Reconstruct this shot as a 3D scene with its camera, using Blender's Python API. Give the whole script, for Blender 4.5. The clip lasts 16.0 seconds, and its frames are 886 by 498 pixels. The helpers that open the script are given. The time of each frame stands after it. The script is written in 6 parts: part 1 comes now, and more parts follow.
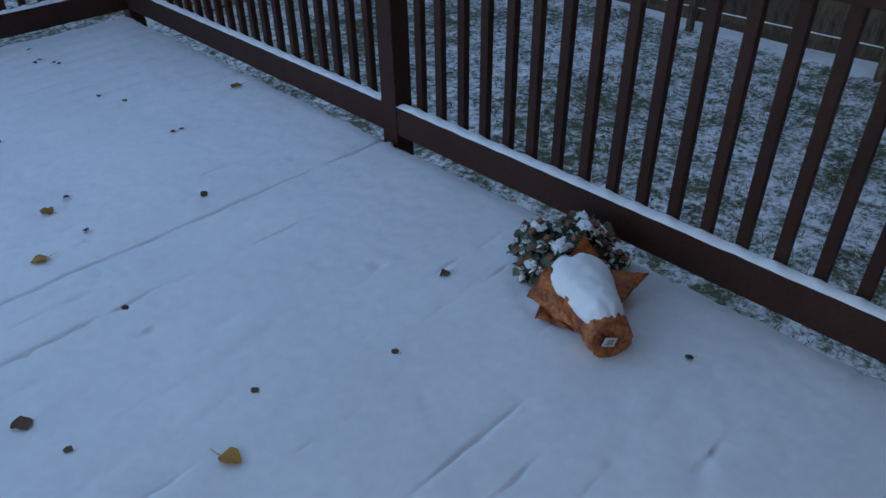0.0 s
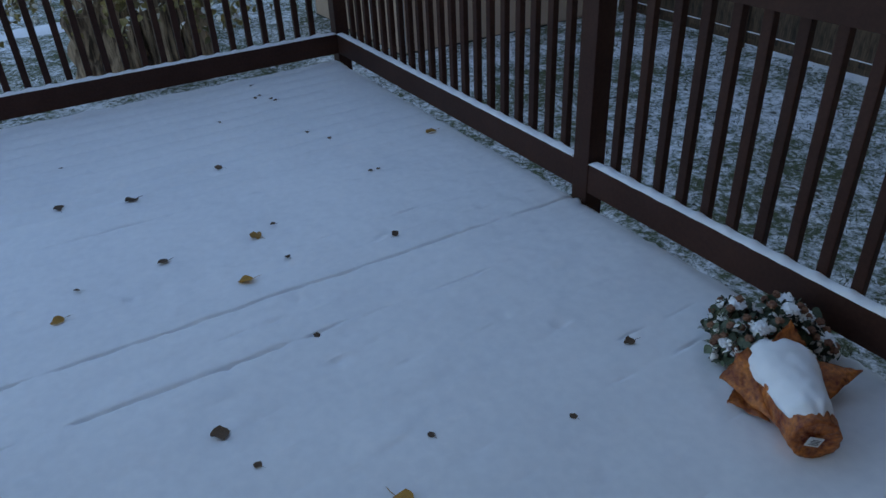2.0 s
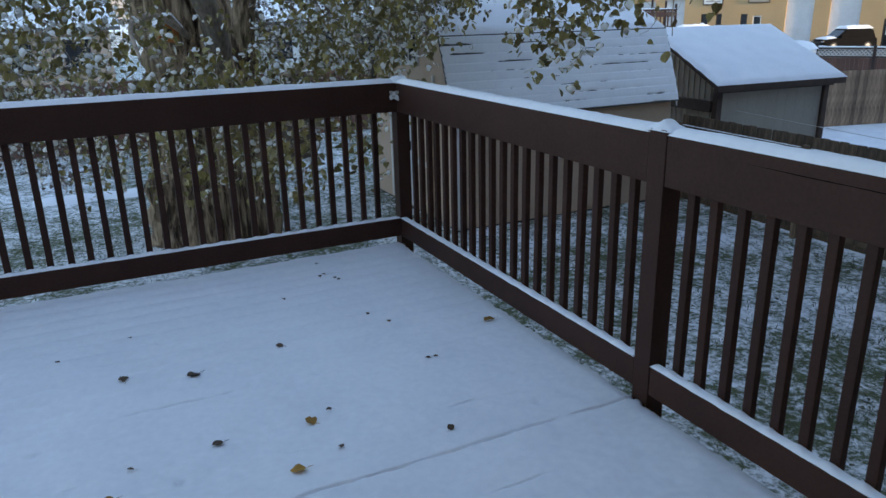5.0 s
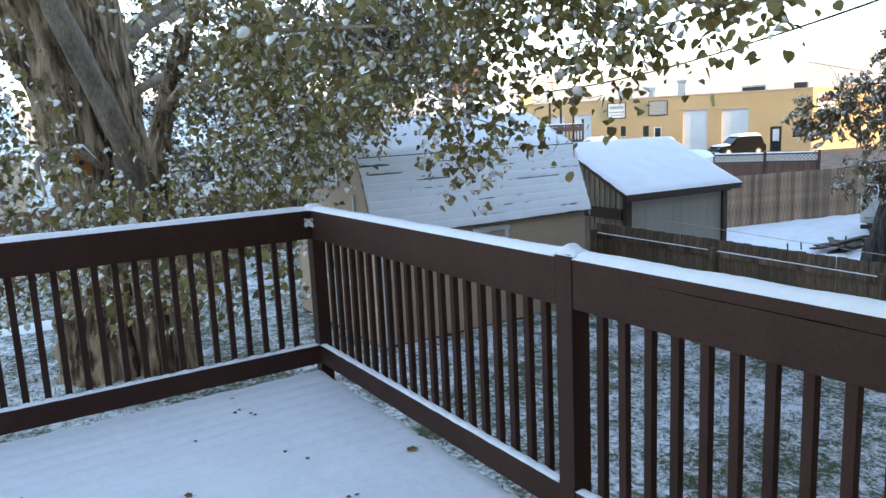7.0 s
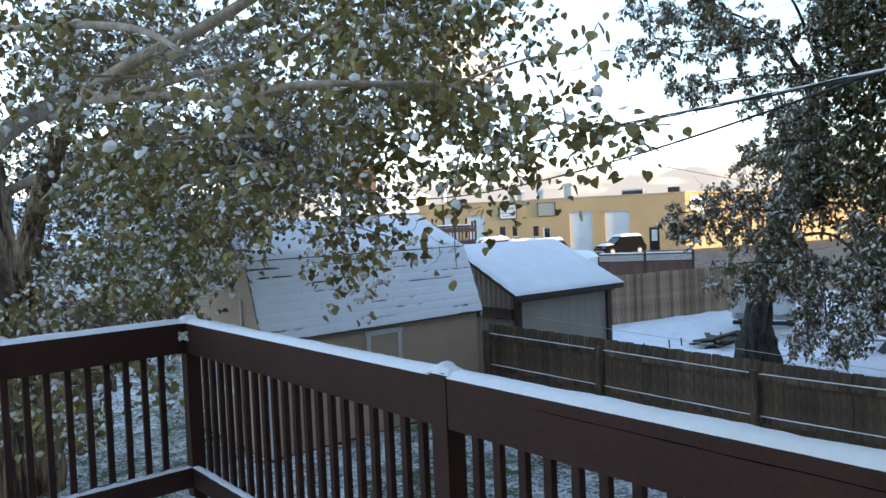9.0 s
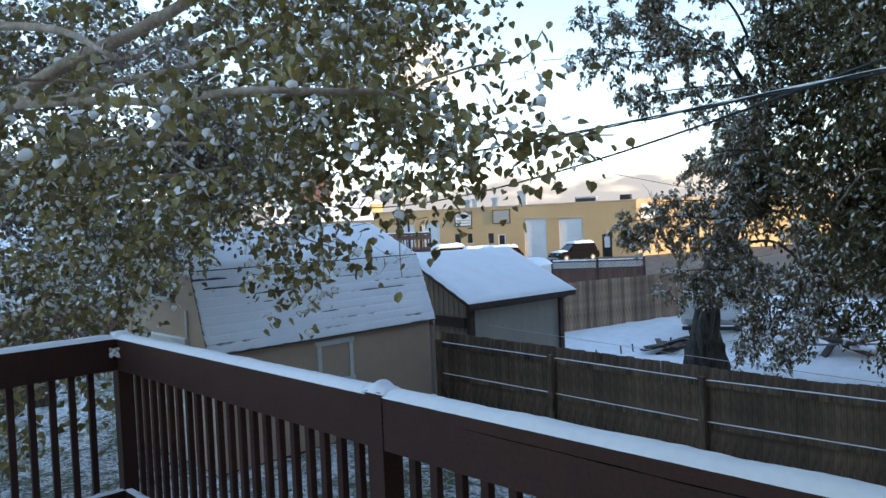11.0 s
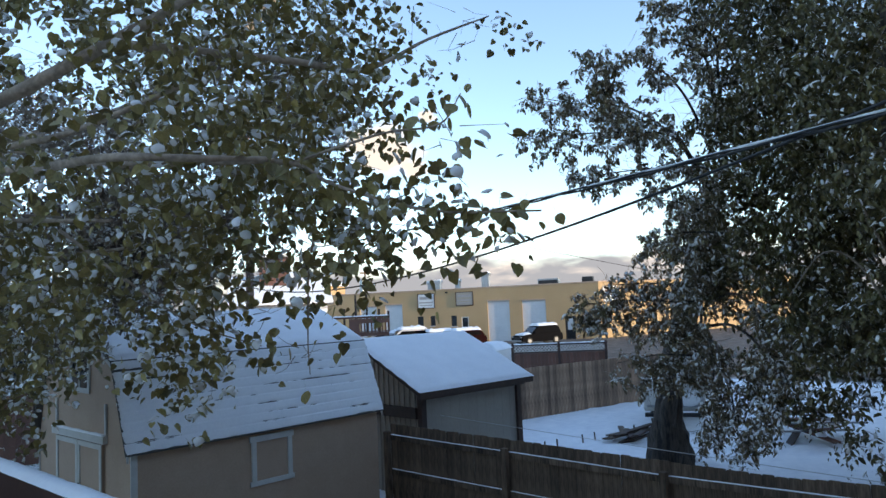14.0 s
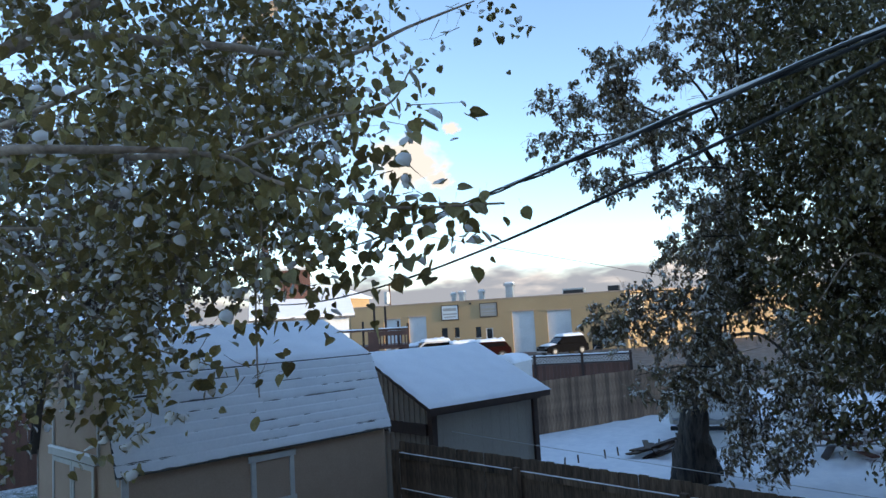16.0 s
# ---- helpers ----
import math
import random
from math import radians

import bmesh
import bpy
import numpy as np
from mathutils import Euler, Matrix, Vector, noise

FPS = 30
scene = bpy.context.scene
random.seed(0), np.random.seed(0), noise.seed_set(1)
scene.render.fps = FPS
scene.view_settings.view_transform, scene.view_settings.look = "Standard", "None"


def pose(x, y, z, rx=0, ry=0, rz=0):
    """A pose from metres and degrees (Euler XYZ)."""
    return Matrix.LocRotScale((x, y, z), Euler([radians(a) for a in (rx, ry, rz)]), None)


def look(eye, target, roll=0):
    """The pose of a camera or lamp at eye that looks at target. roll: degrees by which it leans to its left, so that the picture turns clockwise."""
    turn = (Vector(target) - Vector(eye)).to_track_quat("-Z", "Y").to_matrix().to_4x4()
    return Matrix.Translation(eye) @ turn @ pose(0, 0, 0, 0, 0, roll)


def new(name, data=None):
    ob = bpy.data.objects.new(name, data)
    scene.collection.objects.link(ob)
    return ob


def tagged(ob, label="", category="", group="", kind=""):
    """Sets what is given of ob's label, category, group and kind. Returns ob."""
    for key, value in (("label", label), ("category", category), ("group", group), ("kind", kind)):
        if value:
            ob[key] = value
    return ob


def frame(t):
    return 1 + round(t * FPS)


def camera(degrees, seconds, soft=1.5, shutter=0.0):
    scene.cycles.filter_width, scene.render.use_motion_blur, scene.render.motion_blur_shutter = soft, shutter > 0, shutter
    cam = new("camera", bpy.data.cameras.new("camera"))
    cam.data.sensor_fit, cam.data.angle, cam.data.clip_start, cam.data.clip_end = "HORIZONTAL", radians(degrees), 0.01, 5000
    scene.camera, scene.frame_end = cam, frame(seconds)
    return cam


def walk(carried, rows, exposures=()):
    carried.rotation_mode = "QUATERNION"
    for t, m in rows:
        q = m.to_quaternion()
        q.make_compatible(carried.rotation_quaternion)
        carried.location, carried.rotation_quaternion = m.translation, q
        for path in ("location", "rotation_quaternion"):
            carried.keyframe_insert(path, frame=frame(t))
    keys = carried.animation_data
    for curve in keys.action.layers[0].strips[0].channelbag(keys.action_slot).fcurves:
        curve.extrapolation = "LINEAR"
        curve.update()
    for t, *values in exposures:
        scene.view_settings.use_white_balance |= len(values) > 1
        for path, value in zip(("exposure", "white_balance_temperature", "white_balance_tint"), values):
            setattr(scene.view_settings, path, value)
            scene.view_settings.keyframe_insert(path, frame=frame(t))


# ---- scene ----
# seconds, stops, kelvin, tint, as the camera sets itself to the light
EXPOSURES = [(0.0, 1.22, 7900, 14), (1.5, 1.12, 8200, 14), (3.0, 0.92, 8300, 14), (4.2, 1.06, 8500, 14), (6.5, 2.05, 9700, 14), (7.5, 2.14, 9700, 14), (9.0, 1.68, 9000, 12), (11.5, 1.42, 8350, 11), (12.5, 1.28, 8050, 11), (14.0, 1.00, 7800, 11), (16.0, 0.88, 7300, 10)]
CLOUD, HAZE = 0.54, 0.38
cam = camera(63.0, 16.0)
PATH = [
    (0, (-1.748, -4.558, 1.373), (-0.616, -3.384, 0.215), -1.0),
    (0.5, (-1.755, -4.55, 1.375), (-0.669, -3.34, 0.211), -0.4),
    (1, (-1.768, -4.53, 1.379), (-0.717, -3.266, 0.239), -0.6),
    (1.5, (-1.791, -4.502, 1.392), (-0.817, -3.145, 0.292), -1.3),
    (2, (-1.813, -4.477, 1.398), (-0.971, -2.992, 0.355), -2.7),
    (2.5, (-1.827, -4.461, 1.403), (-1.074, -2.898, 0.407), -3.6),
    (3, (-1.846, -4.443, 1.419), (-1.163, -2.818, 0.475), -3.7),
    (3.5, (-1.854, -4.436, 1.441), (-1.189, -2.75, 0.595), -2.6),
    (4, (-1.85, -4.435, 1.462), (-1.082, -2.758, 0.688), 0.4),
    (4.2, (-1.85, -4.435, 1.47), (-1.071, -2.751, 0.724), 0.2),
    (6.5, (-1.791, -4.425, 1.554), (-0.803, -2.732, 1.154), -2.6),
    (7, (-1.765, -4.431, 1.567), (-0.719, -2.76, 1.233), -2.7),
    (7.5, (-1.747, -4.45, 1.592), (-0.635, -2.807, 1.335), -2.7),
    (8, (-1.724, -4.455, 1.61), (-0.552, -2.845, 1.434), -2.6),
    (8.5, (-1.701, -4.455, 1.624), (-0.474, -2.881, 1.506), -2.4),
    (9, (-1.672, -4.462, 1.636), (-0.374, -2.942, 1.558), -2.4),
    (11.5, (-1.547, -4.424, 1.66), (-0.122, -3.022, 1.617), -2.3),
    (12, (-1.525, -4.353, 1.672), (-0.06, -2.992, 1.701), -2.7),
    (12.5, (-1.41, -4.311, 1.686), (0.05, -2.948, 1.783), -3.6),
    (13, (-1.23, -4.306, 1.67), (0.09, -2.812, 1.838), -3.0),
    (13.5, (-1.086, -4.264, 1.676), (0.225, -2.764, 1.855), -2.2),
    (14, (-0.968, -4.245, 1.677), (0.49, -2.885, 1.835), -2.6),
    (14.5, (-0.787, -4.194, 1.668), (0.622, -2.784, 1.839), -3.1),
    (15, (-0.603, -4.207, 1.658), (0.706, -2.704, 1.819), -3.0),
    (15.5, (-0.48, -4.152, 1.678), (0.894, -2.707, 1.841), -2.8),
    (16, (-0.391, -4.117, 1.664), (1.016, -2.708, 1.857), -3.3),
]
walk(cam, [(t, look(eye, target, roll)) for t, eye, target, roll in PATH], EXPOSURES)

# ---- light ----
SUN_EL, SUN_AZ = 7.0, (0.35, -0.937)          # low morning sun from behind the house
world = bpy.data.worlds.new("world")
scene.world = world
world.use_nodes = True
wn = world.node_tree
sky = wn.nodes.new("ShaderNodeTexSky")
sky.sky_type = "NISHITA"
sky.sun_disc = False
sky.sun_elevation = radians(15.0)
sky.sun_rotation = math.atan2(SUN_AZ[0], SUN_AZ[1])
sky.altitude = 1200
sky.air_density, sky.dust_density, sky.ozone_density = 1.0, 0.0, 3.0
wn.nodes["Background"].inputs["Strength"].default_value = 0.24
wn.links.new(sky.outputs[0], wn.nodes["Background"].inputs["Color"])
sun = new("sun", bpy.data.lights.new("sun", "SUN"))
sun.data.energy, sun.data.angle, sun.data.color = 2.8, radians(0.6), (1.0, 0.86, 0.66)
sun.matrix_world = look((SUN_AZ[0] * 50, SUN_AZ[1] * 50, 50 * math.tan(radians(SUN_EL))), (0, 0, 0))


# ---- materials ----
def shade(name, c1, c2, rough=0.7, big=3.0, fine=60.0, bump=0.2, metal=0.0, vary=0.0, stretch=(1, 1, 1), dist=0.004, spec=0.5):
    """Two colours mixed by a large and a fine noise, with fine relief."""
    m = bpy.data.materials.new(name)
    m.use_nodes = True
    n, l = m.node_tree.nodes, m.node_tree.links
    b = n["Principled BSDF"]
    b.inputs["Roughness"].default_value, b.inputs["Metallic"].default_value = rough, metal
    b.inputs["Specular IOR Level"].default_value = spec
    co, mp = n.new("ShaderNodeTexCoord"), n.new("ShaderNodeMapping")
    mp.inputs["Scale"].default_value = stretch
    l.new(co.outputs["Object"], mp.inputs["Vector"])
    n1, n2 = n.new("ShaderNodeTexNoise"), n.new("ShaderNodeTexNoise")
    n1.inputs["Scale"].default_value, n2.inputs["Scale"].default_value = big, fine
    n1.inputs["Detail"].default_value, n2.inputs["Detail"].default_value = 4, 5
    for k in (n1, n2):
        l.new(mp.outputs[0], k.inputs["Vector"])
    add = n.new("ShaderNodeMath")
    add.operation = "MULTIPLY_ADD"
    add.inputs[1].default_value = 0.5
    l.new(n2.outputs[0], add.inputs[0])
    half = n.new("ShaderNodeMath")
    half.operation = "MULTIPLY"
    half.inputs[1].default_value = 0.5
    l.new(n1.outputs[0], half.inputs[0])
    l.new(half.outputs[0], add.inputs[2])
    ramp = n.new("ShaderNodeValToRGB")
    ramp.color_ramp.elements[0].position, ramp.color_ramp.elements[1].position = 0.36, 0.64
    ramp.color_ramp.elements[0].color, ramp.color_ramp.elements[1].color = (*c1, 1), (*c2, 1)
    l.new(add.outputs[0], ramp.inputs[0])
    out = ramp.outputs[0]
    if vary:
        info, hsv, mr = n.new("ShaderNodeObjectInfo"), n.new("ShaderNodeHueSaturation"), n.new("ShaderNodeMapRange")
        mr.inputs["To Min"].default_value, mr.inputs["To Max"].default_value = 1 - vary, 1 + vary
        l.new(info.outputs["Random"], mr.inputs[0])
        l.new(mr.outputs[0], hsv.inputs["Value"])
        l.new(out, hsv.inputs["Color"])
        out = hsv.outputs[0]
    l.new(out, b.inputs["Base Color"])
    if bump:
        bp = n.new("ShaderNodeBump")
        bp.inputs["Strength"].default_value, bp.inputs["Distance"].default_value = bump, dist
        l.new(n2.outputs[0], bp.inputs["Height"])
        l.new(bp.outputs[0], b.inputs["Normal"])
    return m


def islands(m, low, high):
    """Vary a joined material piece by piece."""
    n, l = m.node_tree.nodes, m.node_tree.links
    b = n["Principled BSDF"]
    src = b.inputs["Base Color"].links[0].from_socket
    geo, hsv, mr = n.new("ShaderNodeNewGeometry"), n.new("ShaderNodeHueSaturation"), n.new("ShaderNodeMapRange")
    mr.inputs["To Min"].default_value, mr.inputs["To Max"].default_value = low, high
    l.new(geo.outputs["Random Per Island"], mr.inputs[0])
    l.new(mr.outputs[0], hsv.inputs["Value"])
    l.new(src, hsv.inputs["Color"])
    l.new(hsv.outputs[0], b.inputs["Base Color"])
    return m


def leafy(m, amount=0.25):
    m.node_tree.nodes["Principled BSDF"].inputs["Transmission Weight"].default_value = 0.0
    m.node_tree.nodes["Principled BSDF"].inputs["Subsurface Weight"].default_value = amount
    m.node_tree.nodes["Principled BSDF"].inputs["Subsurface Radius"].default_value = (0.02, 0.03, 0.01)
    return m


SNOW = shade("snow", (0.83, 0.835, 0.85), (0.91, 0.91, 0.915), 0.75, 2.5, 30, 0.12, dist=0.006, spec=0.25)
# snow on leaves, with warm horizon light put into its colour
SNOW_LEAF = shade("warm_tinted_snow", (0.85, 0.82, 0.78), (0.92, 0.90, 0.87), 0.8, 6, 80, 0.2, spec=0.2)
PAINT = shade("brown_paint", (0.040, 0.0148, 0.010), (0.060, 0.0235, 0.016), 0.55, 5, 70, 0.25, vary=0.12, stretch=(1, 1, 1), dist=0.002, spec=0.18)
BOARD = shade("deck_board", (0.07, 0.045, 0.035), (0.11, 0.075, 0.06), 0.6, 6, 90, 0.3, vary=0.15)
BARK = shade("grey_bark", (0.085, 0.050, 0.032), (0.47, 0.32, 0.21), 0.9, 5, 17, 1.0, stretch=(1, 1, 0.13), dist=0.07)
BARK_DARK = shade("dark_bark", (0.020, 0.016, 0.013), (0.075, 0.058, 0.046), 0.9, 5, 20, 1.0, stretch=(1, 1, 0.2), dist=0.04)
LIMB_BARK = shade("pale_limb_bark", (0.26, 0.185, 0.13), (0.58, 0.44, 0.33), 0.85, 5, 34, 0.6, dist=0.01)
BOUGH_BARK = shade("grey_bough_bark", (0.13, 0.095, 0.07), (0.33, 0.25, 0.19), 0.88, 5, 30, 0.8, stretch=(1, 1, 0.4), dist=0.02)
TWIG = shade("twig_bark", (0.20, 0.145, 0.11), (0.44, 0.34, 0.265), 0.85, 8, 60, 0.4)
for bark in (BARK, BARK_DARK):
    for k in bark.node_tree.nodes:
        if k.type == "VALTORGB":
            k.color_ramp.elements[0].position, k.color_ramp.elements[1].position = 0.41, 0.55
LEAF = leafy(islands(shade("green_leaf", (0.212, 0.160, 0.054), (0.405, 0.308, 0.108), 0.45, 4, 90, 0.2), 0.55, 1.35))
# greyer copy of the green leaf, shade deep in the crown put into colour
LEAF_BACK = leafy(islands(shade("shade_tinted_leaf", (0.165, 0.120, 0.086), (0.34, 0.255, 0.19), 0.55, 4, 90, 0.2), 0.5, 1.4))
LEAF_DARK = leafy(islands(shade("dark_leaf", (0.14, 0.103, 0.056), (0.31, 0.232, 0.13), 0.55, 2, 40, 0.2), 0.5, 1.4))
# dark green; also carries the shade inside and behind the elm crown
LEAF_GREEN = leafy(islands(shade("shade_green_leaf", (0.085, 0.068, 0.024), (0.19, 0.15, 0.055), 0.5, 2, 40, 0.2), 0.5, 1.4))
FALLEN = shade("fallen_yellow_leaf", (0.30, 0.12, 0.018), (0.55, 0.27, 0.04), 0.6, 30, 160, 0.3, vary=0.3)
FALLEN_DRY = shade("fallen_brown_leaf", (0.065, 0.038, 0.024), (0.19, 0.105, 0.055), 0.7, 30, 160, 0.3, vary=0.3)
TAN = shade("tan_siding", (0.43, 0.288, 0.205), (0.50, 0.345, 0.25), 0.75, 2, 50, 0.25, dist=0.003)
TRIM = shade("pale_trim", (0.52, 0.50, 0.47), (0.64, 0.62, 0.58), 0.6, 5, 60, 0.2)
DARK = shade("dark_gap", (0.012, 0.012, 0.013), (0.02, 0.02, 0.02), 0.6, 5, 60, 0.1)
CRACK = shade("open_split", (0.004, 0.003, 0.003), (0.007, 0.005, 0.005), 1.0, 5, 60, 0.0, spec=0.0)
GLASS = shade("window_glass", (0.02, 0.022, 0.025), (0.035, 0.038, 0.042), 0.06, 2, 5, 0.0)
SHINGLE = shade("asphalt_shingle", (0.07, 0.065, 0.06), (0.13, 0.12, 0.11), 0.9, 8, 120, 0.6, vary=0.2)
FENCE = shade("weathered_fence", (0.030, 0.018, 0.012), (0.205, 0.134, 0.090), 0.85, 6, 40, 0.5, vary=0.3, stretch=(1, 1, 0.12), dist=0.004)
FENCE_TAN = shade("sunburnt_fence", (0.13, 0.075, 0.047), (0.44, 0.27, 0.175), 0.85, 2, 30, 0.4, vary=0.45, stretch=(1, 1, 0.12))
FENCE_RED = shade("red_brown_fence", (0.10, 0.042, 0.028), (0.17, 0.075, 0.05), 0.8, 2, 30, 0.4, vary=0.2)
GREYWALL = shade("grey_metal_siding", (0.30, 0.262, 0.22), (0.37, 0.33, 0.28), 0.6, 1.5, 40, 0.2, stretch=(1, 1, 0.3))
BEAM = shade("dark_beam", (0.036, 0.018, 0.013), (0.068, 0.036, 0.026), 0.7, 6, 60, 0.3)
STUCCO = shade("yellow_stucco", (0.42, 0.275, 0.145), (0.50, 0.335, 0.18), 0.85, 0.35, 12, 0.3, dist=0.02)
ROLLER = shade("white_roller_door", (0.55, 0.55, 0.56), (0.66, 0.66, 0.67), 0.5, 1, 12, 0.15)
ASPHALT = shade("wet_lot", (0.06, 0.052, 0.045), (0.13, 0.115, 0.10), 0.8, 0.3, 6, 0.3)
STEEL = shade("galvanised_steel", (0.30, 0.31, 0.32), (0.45, 0.46, 0.47), 0.45, 4, 40, 0.2, metal=0.6)
CABLE = shade("black_cable", (0.015, 0.015, 0.016), (0.03, 0.03, 0.03), 0.5, 8, 120, 0.3)
POLE = shade("brown_pole", (0.085, 0.045, 0.032), (0.14, 0.08, 0.055), 0.9, 3, 40, 0.5, stretch=(1, 1, 0.1))
FOIL = shade("orange_foil", (0.15, 0.016, 0.006), (0.66, 0.19, 0.035), 0.42, 26, 95, 0.5, metal=0.1, dist=0.01)
MUM_LEAF = islands(shade("mum_leaf", (0.045, 0.065, 0.040), (0.10, 0.13, 0.075), 0.6, 20, 150, 0.3), 0.6, 1.3)
MUM_FLOWER = shade("dried_flower", (0.16, 0.06, 0.035), (0.30, 0.14, 0.08), 0.8, 40, 200, 0.4)
SIGN_TEXT = shade("faded_sign_text", (0.30, 0.28, 0.27), (0.40, 0.38, 0.36), 0.7, 2, 20, 0.0)
PAPER = shade("white_sticker", (0.62, 0.61, 0.60), (0.74, 0.73, 0.71), 0.6, 20, 100, 0.1)
INK = shade("grey_print", (0.12, 0.12, 0.13), (0.18, 0.18, 0.19), 0.7, 20, 100, 0.0)
BRICK = shade("red_brick", (0.10, 0.045, 0.034), (0.15, 0.070, 0.052), 0.85, 1, 20, 0.3)
WHITE = shade("white_paint", (0.62, 0.62, 0.62), (0.74, 0.74, 0.73), 0.5, 1, 20, 0.1)
TYRE = shade("black_rubber", (0.012, 0.012, 0.012), (0.025, 0.025, 0.025), 0.8, 10, 60, 0.2)
CAR_DARK = shade("black_car_paint", (0.004, 0.004, 0.005), (0.007, 0.007, 0.008), 0.8, 3, 40, 0.0, spec=0.05)
CAR_RED = shade("red_car_paint", (0.014, 0.0035, 0.0035), (0.022, 0.0045, 0.0045), 0.8, 3, 40, 0.0, spec=0.05)
CAR_WHITE = shade("silver_car_paint", (0.42, 0.42, 0.43), (0.52, 0.52, 0.53), 0.25, 3, 40, 0.0)
LAMP = shade("lamp_glass", (0.16, 0.16, 0.165), (0.24, 0.24, 0.25), 0.4, 5, 20, 0.0)
BIRD = shade("orange_wood", (0.36, 0.11, 0.025), (0.50, 0.17, 0.045), 0.7, 12, 80, 0.3)


def ground_material():
    m = bpy.data.materials.new("snowy_ground")
    m.use_nodes = True
    n, l = m.node_tree.nodes, m.node_tree.links
    b = n["Principled BSDF"]
    b.inputs["Roughness"].default_value = 0.9
    b.inputs["Specular IOR Level"].default_value = 0.2
    co = n.new("ShaderNodeTexCoord")
    sep = n.new("ShaderNodeSeparateXYZ")
    l.new(co.outputs["Object"], sep.inputs[0])

    def noise_at(scale, detail=5, rough=0.6):
        k = n.new("ShaderNodeTexNoise")
        k.inputs["Scale"].default_value, k.inputs["Detail"].default_value, k.inputs["Roughness"].default_value = scale, detail, rough
        l.new(co.outputs["Object"], k.inputs["Vector"])
        return k.outputs[0]

    def math2(op, a, c):
        k = n.new("ShaderNodeMath")
        k.operation = op
        for i, v in enumerate((a, c)):
            if isinstance(v, (int, float)):
                k.inputs[i].default_value = v
            else:
                l.new(v, k.inputs[i])
        return k.outputs[0]

    def ramp(src, p0, p1, c0=(0, 0, 0), c1=(1, 1, 1)):
        k = n.new("ShaderNodeValToRGB")
        e = k.color_ramp.elements
        e[0].position, e[1].position, e[0].color, e[1].color = p0, p1, (*c0, 1), (*c1, 1)
        l.new(src, k.inputs[0])
        return k.outputs[0]

    def mix(f, a, c):
        k = n.new("ShaderNodeMix")
        k.data_type = "RGBA"
        l.new(f, k.inputs["Factor"])
        l.new(a, k.inputs[6])
        l.new(c, k.inputs[7])
        return k.outputs[2]

    fine, mid, wide = noise_at(15, 9, 0.78), noise_at(3.6, 5), noise_at(0.55, 3)
    grass = ramp(noise_at(60, 5, 0.7), 0.3, 0.7, (0.050, 0.062, 0.030), (0.16, 0.175, 0.085))
    snow = ramp(mid, 0.3, 0.7, (0.78, 0.80, 0.83), (0.90, 0.91, 0.92))
    lot = ramp(noise_at(1.5, 6), 0.35, 0.7, (0.07, 0.06, 0.052), (0.17, 0.15, 0.135))
    patch = math2("ADD", math2("MULTIPLY", fine, 0.62), math2("ADD", math2("MULTIPLY", mid, 0.26), math2("MULTIPLY", wide, 0.22)))
    next_yard = ramp(math2("MULTIPLY", sep.outputs[0], 0.05), 0.385, 0.40)
    cover = math2("ADD", patch, math2("MULTIPLY", next_yard, 0.16))
    a = mix(ramp(cover, 0.507, 0.612), grass, snow)
    far = ramp(math2("ADD", math2("MULTIPLY", sep.outputs[0], 0.02), math2("MULTIPLY", wide, 0.03)), 0.58, 0.60)
    l.new(mix(far, a, lot), b.inputs["Base Color"])
    bp = n.new("ShaderNodeBump")
    bp.inputs["Strength"].default_value, bp.inputs["Distance"].default_value = 0.6, 0.05
    l.new(cover, bp.inputs["Height"])
    l.new(bp.outputs[0], b.inputs["Normal"])
    return m


GROUND = ground_material()


# ---- mesh helpers ----
def part(name, bm, material, parent=None, label=""):
    """Link a bmesh as one mesh object under a thing or a part."""
    me = bpy.data.meshes.new(name)
    bm.to_mesh(me)
    bm.free()
    me.materials.append(material)
    ob = new(name, me)
    ob.parent = parent
    return tagged(ob, label)


def smooth(ob):
    for p in ob.data.polygons:
        p.use_smooth = True
    return ob


def raw(name, verts, faces, material, parent=None, label="", soft=False):
    me = bpy.data.meshes.new(name)
    me.from_pydata(verts, [], faces)
    me.materials.append(material)
    ob = new(name, me)
    ob.parent = parent
    if soft:
        smooth(ob)
    return tagged(ob, label)


def thing(name, label, category, group="", at=None, kind=""):
    ob = new(name)
    ob.empty_display_size = 0.1
    if at is not None:
        ob.matrix_world = at
    return tagged(ob, label, category, group, kind)


def box(x0, y0, z0, x1, y1, z1, bevel=0.0, bm=None):
    own = bm is None
    bm = bm or bmesh.new()
    v = [bm.verts.new((x, y, z)) for x in (x0, x1) for y in (y0, y1) for z in (z0, z1)]
    for f in ((0, 1, 3, 2), (4, 6, 7, 5), (0, 4, 5, 1), (2, 3, 7, 6), (0, 2, 6, 4), (1, 5, 7, 3)):
        bm.faces.new([v[i] for i in f])
    if bevel and own:
        bmesh.ops.bevel(bm, geom=bm.edges[:], offset=bevel, segments=2, affect="EDGES", profile=0.6)
    return bm


def prism(pts, y0, y1, axis="y"):
    """A side outline of (a, z) pairs pushed from y0 to y1."""
    bm = bmesh.new()
    put = (lambda a, z, y: (a, y, z)) if axis == "y" else (lambda a, z, y: (y, a, z))
    r0 = [bm.verts.new(put(a, z, y0)) for a, z in pts]
    r1 = [bm.verts.new(put(a, z, y1)) for a, z in pts]
    bm.faces.new(r0)
    bm.faces.new(r1[::-1])
    for i in range(len(pts)):
        j = (i + 1) % len(pts)
        bm.faces.new((r0[i], r0[j], r1[j], r1[i]))
    bmesh.ops.recalc_face_normals(bm, faces=bm.faces[:])
    return bm


